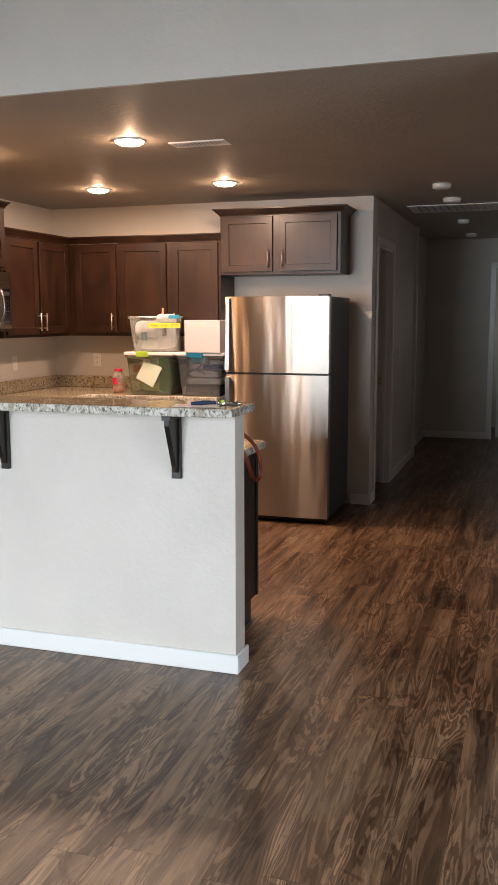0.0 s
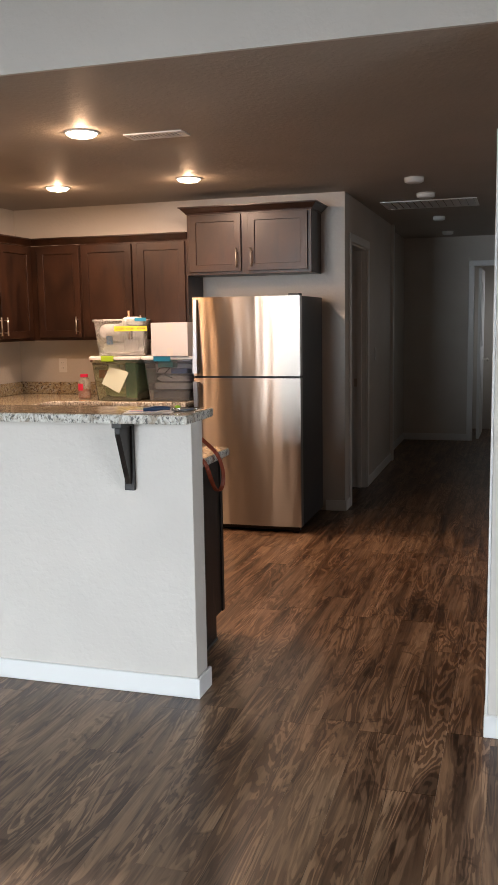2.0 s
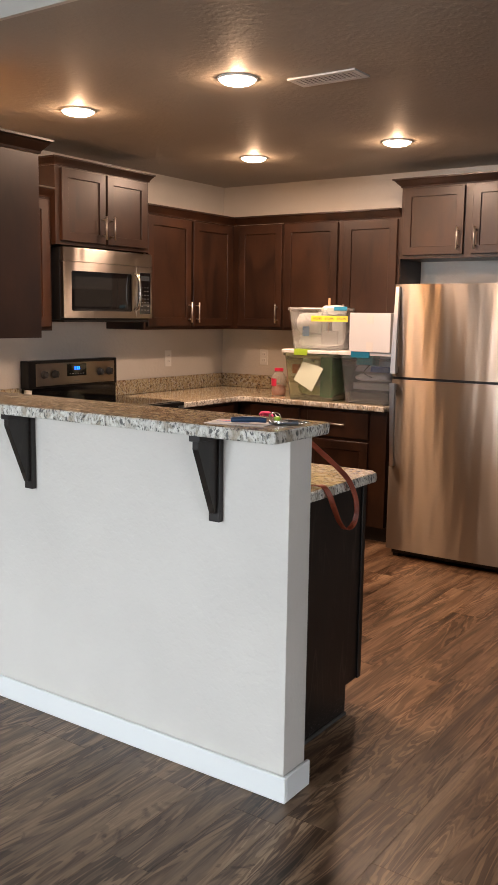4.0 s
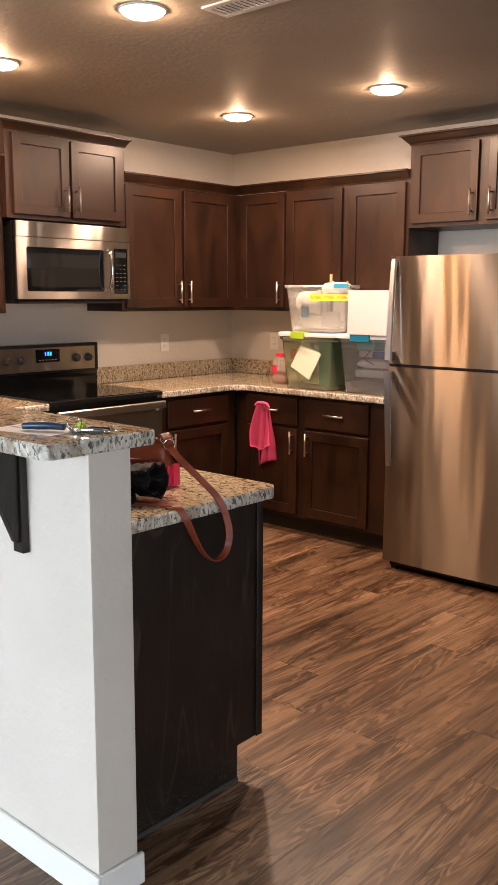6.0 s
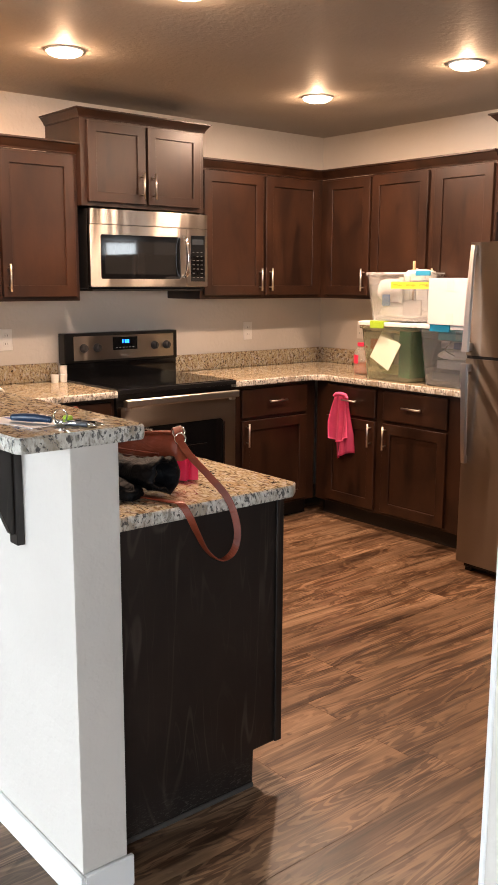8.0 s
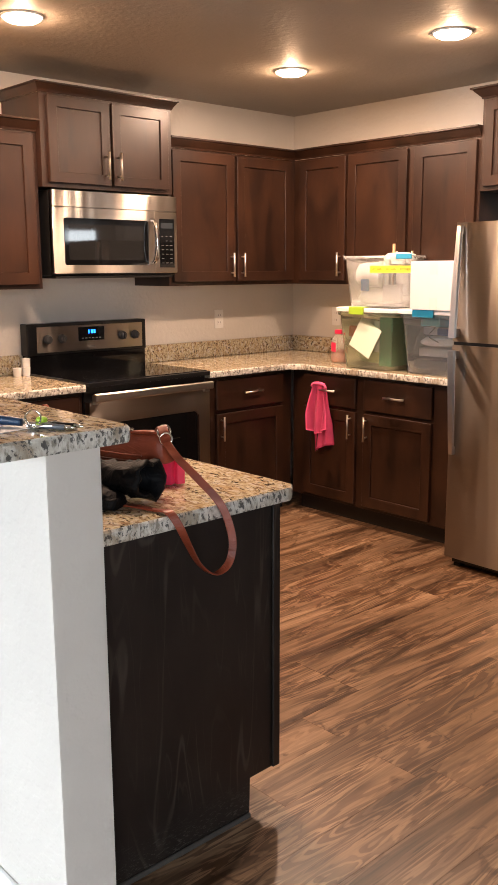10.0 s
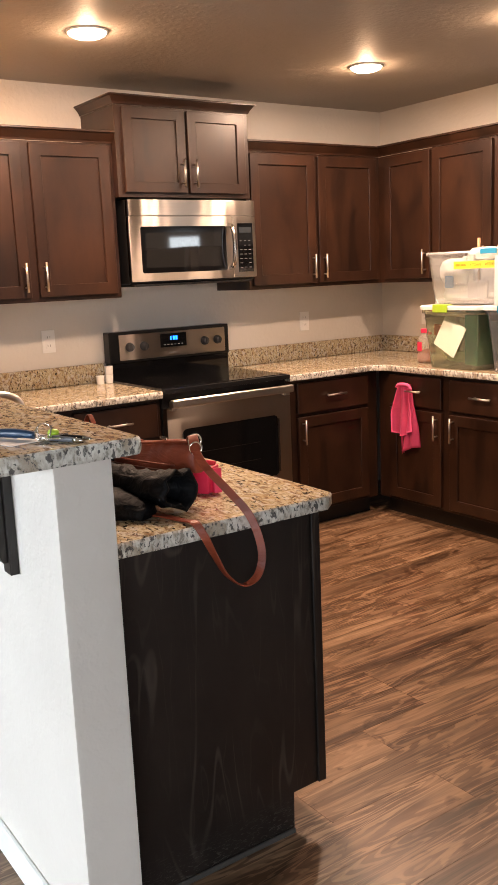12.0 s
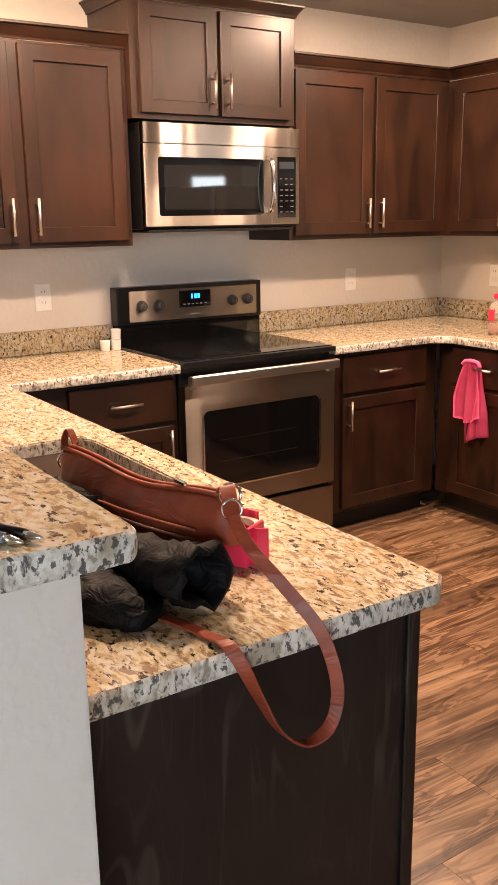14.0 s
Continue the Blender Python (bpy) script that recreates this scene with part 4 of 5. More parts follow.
for z in (0.47, 0.56):
    solid("oven_rack", mat("faint_rack_line", (0.05, 0.045, 0.04), 0.4, 0.8), door, (wx0 + 0.08, 0.0078, z, wx1 - 0.12, 0.0083, z + 0.0022))
bm = bmesh.new()
box(bm, -rw + 0.012, -0.046, 0.806, rw - 0.012, -0.018, 0.846)
part("oven_handle", bm, NICKEL, door, "broad brushed metal oven handle", bevel=0.010, segments=3)
solid("handle_mount", NICKEL, door, (-rw + 0.02, -0.0178, 0.79, -rw + 0.05, 0.0038, 0.835))
solid("handle_mount", NICKEL, door, (rw - 0.05, -0.0178, 0.79, rw - 0.02, 0.0038, 0.835))
solid("front_lip", BLACK, rg, (-rw, 0.0, 0.8725, rw, 0.03, 0.8945), bevel=0.004, segments=2)
solid("cooktop", GLOSSBLACK, rg, (-rw, 0.0305, 0.8725, rw, 0.575, 0.8975), bevel=0.003, segments=2)
ringm = mat("faint_burner_print", (0.05, 0.05, 0.05), 0.15)
for x, y, r in ((-0.19, 0.15, 0.105), (0.19, 0.15, 0.085), (-0.19, 0.42, 0.075), (0.19, 0.42, 0.105)):
    bm = bmesh.new()
    prv = None
    a = [(r * math.cos(k * math.pi / 24), r * math.sin(k * math.pi / 24)) for k in range(48)]
    outer_ring = [bm.verts.new((x + p, y + q, 0.8978)) for p, q in a]
    inner_ring = [bm.verts.new((x + p * 0.97, y + q * 0.97, 0.8978)) for p, q in a]
    for k in range(48):
        bm.faces.new((outer_ring[k], outer_ring[(k + 1) % 48], inner_ring[(k + 1) % 48], inner_ring[k]))
    part("burner_ring", bm, ringm, rg)
# backguard: black housing leaning back, stainless fascia with knobs and clock
solid("backguard_foot", GLOSSBLACK, rg, (-rw + 0.004, 0.578, 0.8726, rw - 0.004, 0.64, 0.985), bevel=0.004)
solid("backguard", BLACK, rg, (-rw, 0.572, 0.982, rw, 0.645, 1.150), bevel=0.010, segments=3)
fas = solid("control_fascia", STEEL, rg, (-rw + 0.055, 0.567, 0.997, rw - 0.030, 0.5718, 1.133), bevel=0.002)
cy = (RY0 + RY1) / 2
knobm = mat("dark_grey_knob", (0.035, 0.035, 0.037), 0.35)
for y in (1.591, 1.678, 2.064, 2.149):
    bm = bmesh.new()
    lathe(bm, [(0.025, 0.0), (0.025, 0.005), (0.021, 0.008), (0.019, 0.024), (0.016, 0.027)], 24)
    k = part("knob", bm, knobm, rg, "dark grey control knob", smooth=True, m=pose(y - cy, 0.5665, 1.066, 90, 0, 0))
    solid("knob_grip", knobm, k, (-0.004, -0.019, 0.0272, 0.004, 0.019, 0.034), bevel=0.0015)
disp = solid("clock_panel", GLOSSBLACK, rg, (1.780 - cy, 0.5635, 1.048, 1.945 - cy, 0.5668, 1.122), bevel=0.001)
bm = bmesh.new()
for k, wd in enumerate((0.007, 0.012, 0.012)):
    x = 1.842 - cy + k * 0.0165
    box(bm, x, 0.5622, 1.086, x + wd, 0.5632, 1.107)
part("clock_digits", bm, BLUEGLOW, disp, "glowing blue clock digits")
for k in range(6):
    solid("touch_key", mat("printed_grey", (0.25, 0.25, 0.25), 0.5), disp, (1.80 - cy + k * 0.022, 0.5628, 1.060, 1.812 - cy + k * 0.022, 0.5633, 1.064))
solid("maker_mark", mat("printed_mark", (0.22, 0.21, 0.20), 0.4), rg, (1.838 - cy, 0.5661, 1.012, 1.885 - cy, 0.5668, 1.020))

# ---- microwave ----
mw = thing("microwave_oven", pose(W + 0.396, (RY0 + RY1) / 2, 1.397, 0, 0, 90), "stainless steel over-the-range microwave with black glass window", "microwave")
MH = 0.409
solid("housing", BLACK, mw, (-rw, 0.030, 0, rw, 0.394, MH), bevel=0.003)
solid("vent_panel", STEEL, mw, (-rw, 0.0, 0.331, rw, 0.0295, MH), bevel=0.004, segments=2)
bm = bmesh.new()
x0, x1, z0, z1 = -rw, rw - 0.150, 0.012, 0.3285
wx0, wx1, wz0, wz1 = -rw + 0.062, rw - 0.188, 0.052, 0.280
o = rounded(x0, z0, x1, z1, 0.006, 4)
i = rounded(wx0, wz0, wx1, wz1, 0.012, 4)
fo, fi, bo, bi = ([bm.verts.new((x, y, z)) for x, z in q] for q, y in ((o, 0.0), (i, 0.0), (o, 0.0295), (i, 0.009)))
for k in range(len(o)):
    j = (k + 1) % len(o)
    for q in ((fo[k], fo[j], fi[j], fi[k]), (fo[k], bo[k], bo[j], fo[j]), (fi[k], fi[j], bi[j], bi[k])):
        bm.faces.new(q)
bm.faces.new(bo)
door = part("microwave_door", bm, STEEL, mw)
solid("door_window", GLOSSBLACK, door, (wx0 + 0.0005, 0.0045, wz0 + 0.0005, wx1 - 0.0005, 0.0088, wz1 - 0.0005))
solid("window_screen", mat("dark_window_screen", (0.014, 0.014, 0.014), 0.035), door, (wx0 + 0.03, 0.0036, wz0 + 0.025, wx1 - 0.03, 0.0043, wz1 - 0.03))
bm = bmesh.new()
hx = rw - 0.168
tube(bm, smooth_path([(hx, 0.0, 0.062), (hx, -0.034, 0.085), (hx, -0.046, 0.17), (hx, -0.034, 0.262), (hx, 0.0, 0.285)]), 0.0115, 12)
part("handle", bm, CHROME, door, "curved chrome door handle", smooth=True)
solid("control_panel", STEEL, mw, (rw - 0.149, 0.0, 0.012, rw, 0.0295, 0.3285), bevel=0.003)
cp = solid("keypad", GLOSSBLACK, mw, (rw - 0.118, -0.0035, 0.040, rw - 0.022, -0.0003, 0.292), bevel=0.001)
key = mat("keypad_print", (0.13, 0.13, 0.13), 0.5)
for r in range(7):
    for c in range(3):
        if (r * 3 + c) % 11 != 4:
            solid("key", key, cp, (rw - 0.108 + c * 0.028, -0.0042, 0.062 + r * 0.023, rw - 0.108 + c * 0.028 + (0.016 if r < 5 else 0.012), -0.0037, 0.065 + r * 0.023))
solid("display", mat("unlit_display", (0.03, 0.035, 0.04), 0.1), cp, (rw - 0.110, -0.0042, 0.243, rw - 0.032, -0.0037, 0.272))
solid("underside", DARKGAP, mw, (-rw + 0.02, 0.02, -0.012, rw - 0.02, 0.37, -0.0005), bevel=0.002)


# ---- storage tubs ----
def crumple(name, material, parent, b):
    """A soft, creased bundle that fills the box b."""
    bm = bmesh.new()
    bmesh.ops.create_icosphere(bm, subdivisions=4, radius=1.0)
    mid, half = [(b[i] + b[i + 3]) / 2 for i in range(3)], [(b[i + 3] - b[i]) / 2 for i in range(3)]
    for v in bm.verts:
        p = v.co.copy()
        k = 1 + 0.16 * noise.noise(p * 2.3 + Vector(mid) * 40) - 0.10 * abs(noise.noise(p * 5.5 + Vector(mid) * 70))
        q = [math.copysign(abs(c) ** 0.55, c) * k for c in p]
        v.co = Vector([mid[i] + half[i] * max(-1.0, min(1.0, q[i])) * 0.99 for i in range(3)])
    return part(name, bm, material, parent, smooth=True)


def tub(name, m, w, d, h, plastic, latch, label, contents):
    """Local: front at y=0, left end at x=0."""
    t = thing(name, m, label, "storage tub", "stacked storage tubs")
    bm = bmesh.new()
    s = 0.030
    rings = []
    for inset, z in ((s, 0.0005), (s * 0.95, 0.012), (0.002, h - 0.02), (-0.008, h - 0.018), (-0.008, h), (0.001, h), (0.004, h - 0.02), (s + 0.002, 0.005)):
        rings.append([bm.verts.new((x, y, z)) for x, y in rounded(inset, inset * 0.8, w - inset, d - inset * 0.8, 0.03, 4)])
    for a, b in zip(rings, rings[1:]):
        for i in range(len(a)):
            bm.faces.new((a[i], a[(i + 1) % len(a)], b[(i + 1) % len(a)], b[i]))
    bm.faces.new(rings[0][::-1])
    bm.faces.new(rings[-1])
    part("tub_body", bm, plastic, t, smooth=True)
    for nm, mt, b in contents:
        if nm in ("wrapped_dishes", "folded_cloth", "folded_towel", "crumpled_bag"):
            crumple(nm, mt, t, b)
        else:
            solid(nm, mt, t, b, bevel=min(0.012, 0.3 * min(b[3] - b[0], b[4] - b[1], b[5] - b[2])), segments=3)
    return t


def lid(parent, w, d, h, latches):
    bm = bmesh.new()
    rings = []
    for inset, z in ((-0.010, h + 0.0005), (-0.017, h + 0.002), (-0.017, h + 0.018), (-0.010, h + 0.024), (0.02, h + 0.022), (0.03, h + 0.014)):
        rings.append([bm.verts.new((x, y, z)) for x, y in rounded(inset, inset, w - inset, d - inset, 0.035, 4)])
    for a, b in zip(rings, rings[1:]):
        for i in range(len(a)):
            bm.faces.new((a[i], a[(i + 1) % len(a)], b[(i + 1) % len(a)], b[i]))
    bm.faces.new(rings[0][::-1])
    bm.faces.new(rings[-1])
    part("lid", bm, PLASTIC, parent, "white plastic lid")
    for x0, x1, material, what in latches:
        solid("latch", material, parent, (x0, -0.026, h - 0.012, x1, -0.0175, h + 0.029), (x0, -0.0172, h + 0.0242, x1, 0.02, h + 0.029), bevel=0.002, label=what)


soft = lambda nm, c: cloth(nm, c, 200)
white_cloth, green_stuff, dark_green = soft("white_cloth", (0.85, 0.85, 0.84)), soft("olive_contents", (0.56, 0.61, 0.36)), mat("dark_green_plastic", (0.03, 0.20, 0.09), 0.4)
orange_stuff, navy, teal_lid = mat("orange_contents", (0.6, 0.18, 0.06), 0.5), mat("dark_blue_plastic", (0.02, 0.07, 0.22), 0.4), mat("turquoise_plastic", (0.05, 0.42, 0.42), 0.4)
grey_stuff, black_stuff = mat("grey_contents", (0.64, 0.65, 0.67), 0.5), mat("black_utensils", (0.02, 0.02, 0.025), 0.4)
glassy = mat("pale_glass_contents", (0.75, 0.78, 0.74), 0.2)
TH = 0.308
g = tub("storage_tub", pose(-1.892, 2.905, CT), 0.385, 0.50, TH, GREENCLEAR, LIME, "green tinted storage tub with white lid and taped note", [
    ("folded_cloth", green_stuff, (0.05, 0.05, 0.01, 0.34, 0.44, 0.12)), ("folded_cloth", green_stuff, (0.045, 0.07, 0.13, 0.255, 0.40, 0.28)),
    ("box", dark_green, (0.265, 0.035, 0.02, 0.352, 0.42, 0.29)), ("jar", orange_stuff, (0.045, 0.04, 0.17, 0.10, 0.10, 0.235)),
    ("jar", glassy, (0.12, 0.05, 0.20, 0.19, 0.12, 0.28)), ("bottle", glassy, (0.215, 0.05, 0.09, 0.255, 0.10, 0.27))])
lid(g, 0.385, 0.50, TH, [(0.10, 0.20, LIME, "lime green latch")])
note = tagged(solid("taped_note", mat("pale_green_paper", (0.66, 0.72, 0.58), 0.8), None, (-0.078, -0.001, -0.085, 0.078, 0.0, 0.085), m=pose(-1.694, 2.9065, 1.06, -4, 27, 0)), "pale green sheet of paper taped to the tub", "paper")
b = tub("storage_tub", pose(-1.474, 2.92, CT), 0.370, 0.48, TH, BLUECLEAR, TEAL, "clear storage tub with white lid and blue latch", [
    ("folded_towel", white_cloth, (0.07, 0.05, 0.14, 0.34, 0.30, 0.20)), ("tray", black_stuff, (0.05, 0.06, 0.015, 0.33, 0.42, 0.07)),
    ("pan", grey_stuff, (0.05, 0.10, 0.08, 0.34, 0.40, 0.13)), ("food_box", teal_lid, (0.10, 0.04, 0.25, 0.22, 0.14, 0.295)),
    ("utensil_tray", grey_stuff, (0.03, 0.16, 0.205, 0.34, 0.42, 0.285)), ("bowl", navy, (0.20, 0.045, 0.205, 0.33, 0.14, 0.245))])
lid(b, 0.370, 0.48, TH, [(0.095, 0.225, TEAL, "blue plastic latch")])
bm = bmesh.new()
tube(bm, smooth_path([(0.06, 0.035, 0.10), (0.09, 0.035, 0.20), (0.12, 0.036, 0.245), (0.20, 0.036, 0.25)]), 0.003, 6)
tube(bm, smooth_path([(0.20, 0.036, 0.25), (0.16, 0.036, 0.20), (0.22, 0.036, 0.17)]), 0.003, 6)
part("wire_whisk", bm, CHROME, b, smooth=True)
TH2 = 0.272
c = tub("storage_tub", pose(-1.858, 2.905, CT + TH + 0.025, 0, 0, 16), 0.40, 0.28, TH2, CLEAR, TEAL, "open clear storage tub packed with kitchen things", [
    ("wrapped_dishes", white_cloth, (0.045, 0.04, 0.01, 0.355, 0.24, 0.10)), ("wrapped_dishes", white_cloth, (0.035, 0.04, 0.10, 0.26, 0.24, 0.25)),
    ("blue_scissors", mat("bright_blue_plastic", (0.03, 0.22, 0.60), 0.4), (0.09, 0.035, 0.085, 0.135, 0.048, 0.15)),
    ("plastic_roll", glassy, (0.19, 0.035, 0.10, 0.215, 0.06, 0.25)), ("plastic_roll", glassy, (0.228, 0.035, 0.10, 0.253, 0.06, 0.26)),
    ("paper_packet", CARD, (0.22, 0.03, 0.03, 0.33, 0.048, 0.12)), ("dark_cup", grey_stuff, (0.285, 0.05, 0.06, 0.36, 0.15, 0.22)),
    ("crumpled_bag", glassy, (0.20, 0.05, 0.22, 0.36, 0.20, 0.290))])
solid("latch", TEAL, c, (0.312, -0.022, TH2 - 0.018, 0.398, -0.009, TH2 + 0.008), bevel=0.002, label="blue plastic latch")
bm = bmesh.new()
tube(bm, [Vector((0.25, 0.10, 0.10)), Vector((0.255, 0.09, 0.335))], lambda t: 0.006 + 0.010 * max(0, t - 0.8), 8)
part("wooden_spoon", bm, mat("pale_wood", (0.45, 0.28, 0.15), 0.6), c, smooth=True)
tape = solid("tape_strip", YELLOW, c, (0.152, 0.0005, 0.185, 0.395, 0.0025, 0.222), label="yellow tape strip reading KITCHEN", m=pose(0.004, -0.0022, -0.002, -1.5, 0, 0))
for k, x in enumerate((0.163, 0.243, 0.323)):
    cu = bpy.data.curves.new("tape_word", "FONT")
    cu.body, cu.size, cu.extrude = "KITCHEN", 0.0195, 0.0002
    w = new("tape_word", cu)
    me = bpy.data.meshes.new_from_object(w)
    bpy.data.objects.remove(w)
    me.materials.clear()
    me.materials.append(BLACK)
    w = new("tape_word", me)
    w.parent, w.matrix_basis = tape, pose(x, -0.0008, 0.197, 90, 0, 0) @ Matrix.Diagonal((0.72, 1, 1, 1))

cb = thing("cardboard_box", pose(-1.388, 2.885, CT + TH + 0.0255, 0, 0, -1), "closed white cardboard box sealed with clear tape", "box")
solid("box_body", CARD, cb, (0, 0, 0, 0.285, 0.30, 0.241), bevel=0.003, segments=2)
tape_clear = mat("glossy_clear_tape", (0.66, 0.62, 0.58), 0.15)
solid("packing_tape", tape_clear, cb, (0.122, -0.0012, 0.175, 0.168, -0.0004, 0.2335))
solid("packing_tape", tape_clear, cb, (0.122, -0.0012, 0.001, 0.168, -0.0004, 0.06))

bt = thing("plastic_bottle", pose(-2.048, 3.10, CT), "clear plastic snack jar with red lid and red label", "jar")
bm = bmesh.new()
lathe(bm, [(0.046, 0.0005), (0.050, 0.006), (0.050, 0.045), (0.046, 0.052), (0.050, 0.060), (0.050, 0.125), (0.036, 0.152), (0.027, 0.160), (0.027, 0.168)], 28)
part("jar_body", bm, BOTTLE, bt, smooth=True)
bm = bmesh.new()
lathe(bm, [(0.031, 0.1685), (0.031, 0.188), (0.029, 0.190)], 28)
part("jar_lid", bm, RED, bt, "red screw lid", smooth=False)
bm = bmesh.new()
rows = [[bm.verts.new((0.0515 * math.cos(a), 0.0515 * math.sin(a), z)) for a in np.linspace(radians(170), radians(285), 14)] for z in (0.066, 0.118)]
for k in range(13):
    bm.faces.new((rows[0][k], rows[0][k + 1], rows[1][k + 1], rows[1][k]))
part("jar_label", bm, RED, bt, "red paper label")
bm = bmesh.new()
lathe(bm, [(0.040, 0.004), (0.045, 0.02), (0.045, 0.060), (0.02, 0.075)], 16)
part("jar_contents", bm, orange_stuff, bt, smooth=True)

# stacked white cups
for i, (y, z) in enumerate(((1.452, CT), (1.452, CT + 0.046), (1.398, CT))):
    cu = thing("white_cup", pose(-2.745 + 0.003 * i, y, z + 0.0005), ("small white plastic cup on the granite counter", "small white plastic cup stacked on another", "small white plastic cup beside a stack")[i], "cup", "white cups")
    bm = bmesh.new()
    lathe(bm, [(0.019, 0), (0.020, 0.002), (0.0225, 0.042), (0.0235, 0.044), (0.021, 0.0445), (0.018, 0.004)], 20)
    part("cup_body", bm, PLASTIC, cu, smooth=True)

# ---- pink towel over the drawer handle ----
tw = thing("dish_towel", pose(-2.235, N - 0.62, 0), "bright pink dish towel hanging over a drawer handle", "towel")
fold = random.Random(4)


def drape(x0, x1, y, z_top, z_bot, skew, ph):
    bm = bmesh.new()
    nx, nz = 22, 22
    g = []
    for k in range(nz + 1):
        t = k / nz
        row = []
        for i in range(nx + 1):
            u = i / nx
            half = (x1 - x0) / 2 * (0.42 + 0.58 * min(1, t * 1.6))
            x = (x0 + x1) / 2 + (2 * u - 1) * half + skew * t
            yy = y - 0.014 * (0.25 + t) * math.sin(u * 14 + ph + 1.6 * t) - 0.010 * math.sin(u * 5 + 3 * t + ph)
            z = z_top + (z_bot - z_top) * t - 0.028 * (t ** 2) * math.sin(u * 3.1 + ph) + (0.010 * math.sin(u * 3.14) if k == 0 else 0)
            row.append(bm.verts.new((x, yy, z)))
        g.append(row)
    for k in range(nz):
        for i in range(nx):
            bm.faces.new((g[k][i], g[k][i + 1], g[k + 1][i + 1], g[k + 1][i]))
    bmesh.ops.solidify(bm, geom=bm.faces[:], thickness=0.004)
    return bm


part("front_fold", drape(0.160, 0.312, -0.036, 0.788, 0.525, -0.006, 0.4), PINK, tw, smooth=True)
part("back_fold", drape(0.180, 0.324, -0.012, 0.780, 0.410, 0.0, 2.0), PINK, tw, smooth=True)
bm = bmesh.new()
tube(bm, smooth_path([(0.195, -0.048, 0.772), (0.212, -0.046, 0.787), (0.245, -0.042, 0.790), (0.278, -0.040, 0.786), (0.298, -0.038, 0.766)]), lambda t: 0.011 - 0.004 * abs(2 * t - 1), 10)
part("top_fold", bm, PINK, tw, smooth=True)

# ---- leather bag ----
bag = thing("leather_shoulder_bag", pose(-0.47, 0.44, CT), "tan leather shoulder bag with its strap hanging over the counter", "bag")
bm = bmesh.new()
n = 60


def bag_axis(t):
    x = -0.225 + 0.43 * t
    return x, -0.045 + 0.075 * t


rows = []
for i in range(n + 1):
    t = i / n
    x, y = bag_axis(t)
    thick = 0.034 * (math.sin(math.pi * min(1, max(0, 0.06 + 0.88 * t))) ** 0.5) + 0.006
    top = 0.149 - 0.030 * math.sin(math.pi * t) * 0.5 + 0.014 * t - 0.012 * t + 0.004 * math.sin(9 * t)
    row = []
    for a, h in ((0.35, 0.002), (0.85, 0.012), (1.0, 0.045), (0.92, 0.085), (0.62, 0.125), (0.26, 0.158), (0.14, 1), (-0.14, 1), (-0.26, 0.158), (-0.62, 0.125), (-0.92, 0.085), (-1.0, 0.045), (-0.85, 0.012), (-0.35, 0.002)):
        low = 0.002 + 0.080 * t ** 1.8
        z = top if h == 1 else low + h * (top - low) / 0.172
        w = 0.005 * noise.noise(Vector((t * 16, h * 18, a))) + 0.007 * noise.noise(Vector((t * 7 + h * 22, 3.0, a)))
        row.append(bm.verts.new((x + (0.02 if h < 0.05 and i == n else 0), y + a * thick + w * (1 if a > 0 else -1), z)))
    rows.append(row)
m_ = len(rows[0])
for a, b in zip(rows, rows[1:]):
    for i in range(m_):
        bm.faces.new((a[i], a[(i + 1) % m_], b[(i + 1) % m_], b[i]))
bm.faces.new(rows[0][::-1])
bm.faces.new(rows[-1])
part("bag_body", bm, LEATHER, bag, smooth=True)
for off, name in ((-0.008, "front_rim"), (0.008, "back_rim")):
    bm = bmesh.new()
    pts = []
    for i in range(21):
        t = i / 20
        x, y = bag_axis(t)
        pts.append(Vector((x, y + off, 0.151 - 0.015 * math.sin(math.pi * t) + 0.014 * t - 0.012 * t + 0.004 * math.sin(9 * t))))
    tube(bm, pts, 0.0042, 8)
    part(name, bm, LEATHER, bag, "stitched leather rim", smooth=True)
bm = bmesh.new()
pts = [Vector((bag_axis(t)[0], bag_axis(t)[1] - 0.012 - 0.040 * math.sin(math.pi * t) ** 0.5, 0.098)) for t in np.linspace(0.38, 0.92, 14)]
tube(bm, pts, 0.0028, 6)
part("pocket_seam", bm, LEATHER, bag, smooth=True)
bm = bmesh.new()
pts = [p + Vector((0, -0.004, -0.014)) for p in pts]
tube(bm, pts, 0.0028, 6)
part("pocket_zip", bm, mat("zip_tape", (0.13, 0.04, 0.02), 0.5), bag, smooth=True)
bm = bmesh.new()
box(bm, 0.085, 0.004, 0.150, 0.120, 0.010, 0.158)
part("zip_pull", bm, CHROME, bag, "chrome zip pull", bevel=0.002)
# left tab with its ring
bm = bmesh.new()
ribbon(bm, smooth_path([(-0.222, -0.045, 0.135), (-0.228, -0.048, 0.162), (-0.222, -0.040, 0.182), (-0.205, -0.036, 0.160)]), [Vector((0, 1, 0))] * 25, 0.013, 0.004)
part("side_tab", bm, LEATHER, bag, smooth=False)


def ring(r, tr, m):
    bm = bmesh.new()
    R = [[bm.verts.new(((r + tr * math.cos(b)) * math.cos(a), (r + tr * math.cos(b)) * math.sin(a), tr * math.sin(b))) for b in np.linspace(0, 2 * math.pi, 8, endpoint=False)] for a in np.linspace(0, 2 * math.pi, 24, endpoint=False)]
    for i in range(24):
        for k in range(8):
            bm.faces.new((R[i][k], R[(i + 1) % 24][k], R[(i + 1) % 24][(k + 1) % 8], R[i][(k + 1) % 8]))
    bmesh.ops.transform(bm, matrix=m, verts=bm.verts)
    return bm


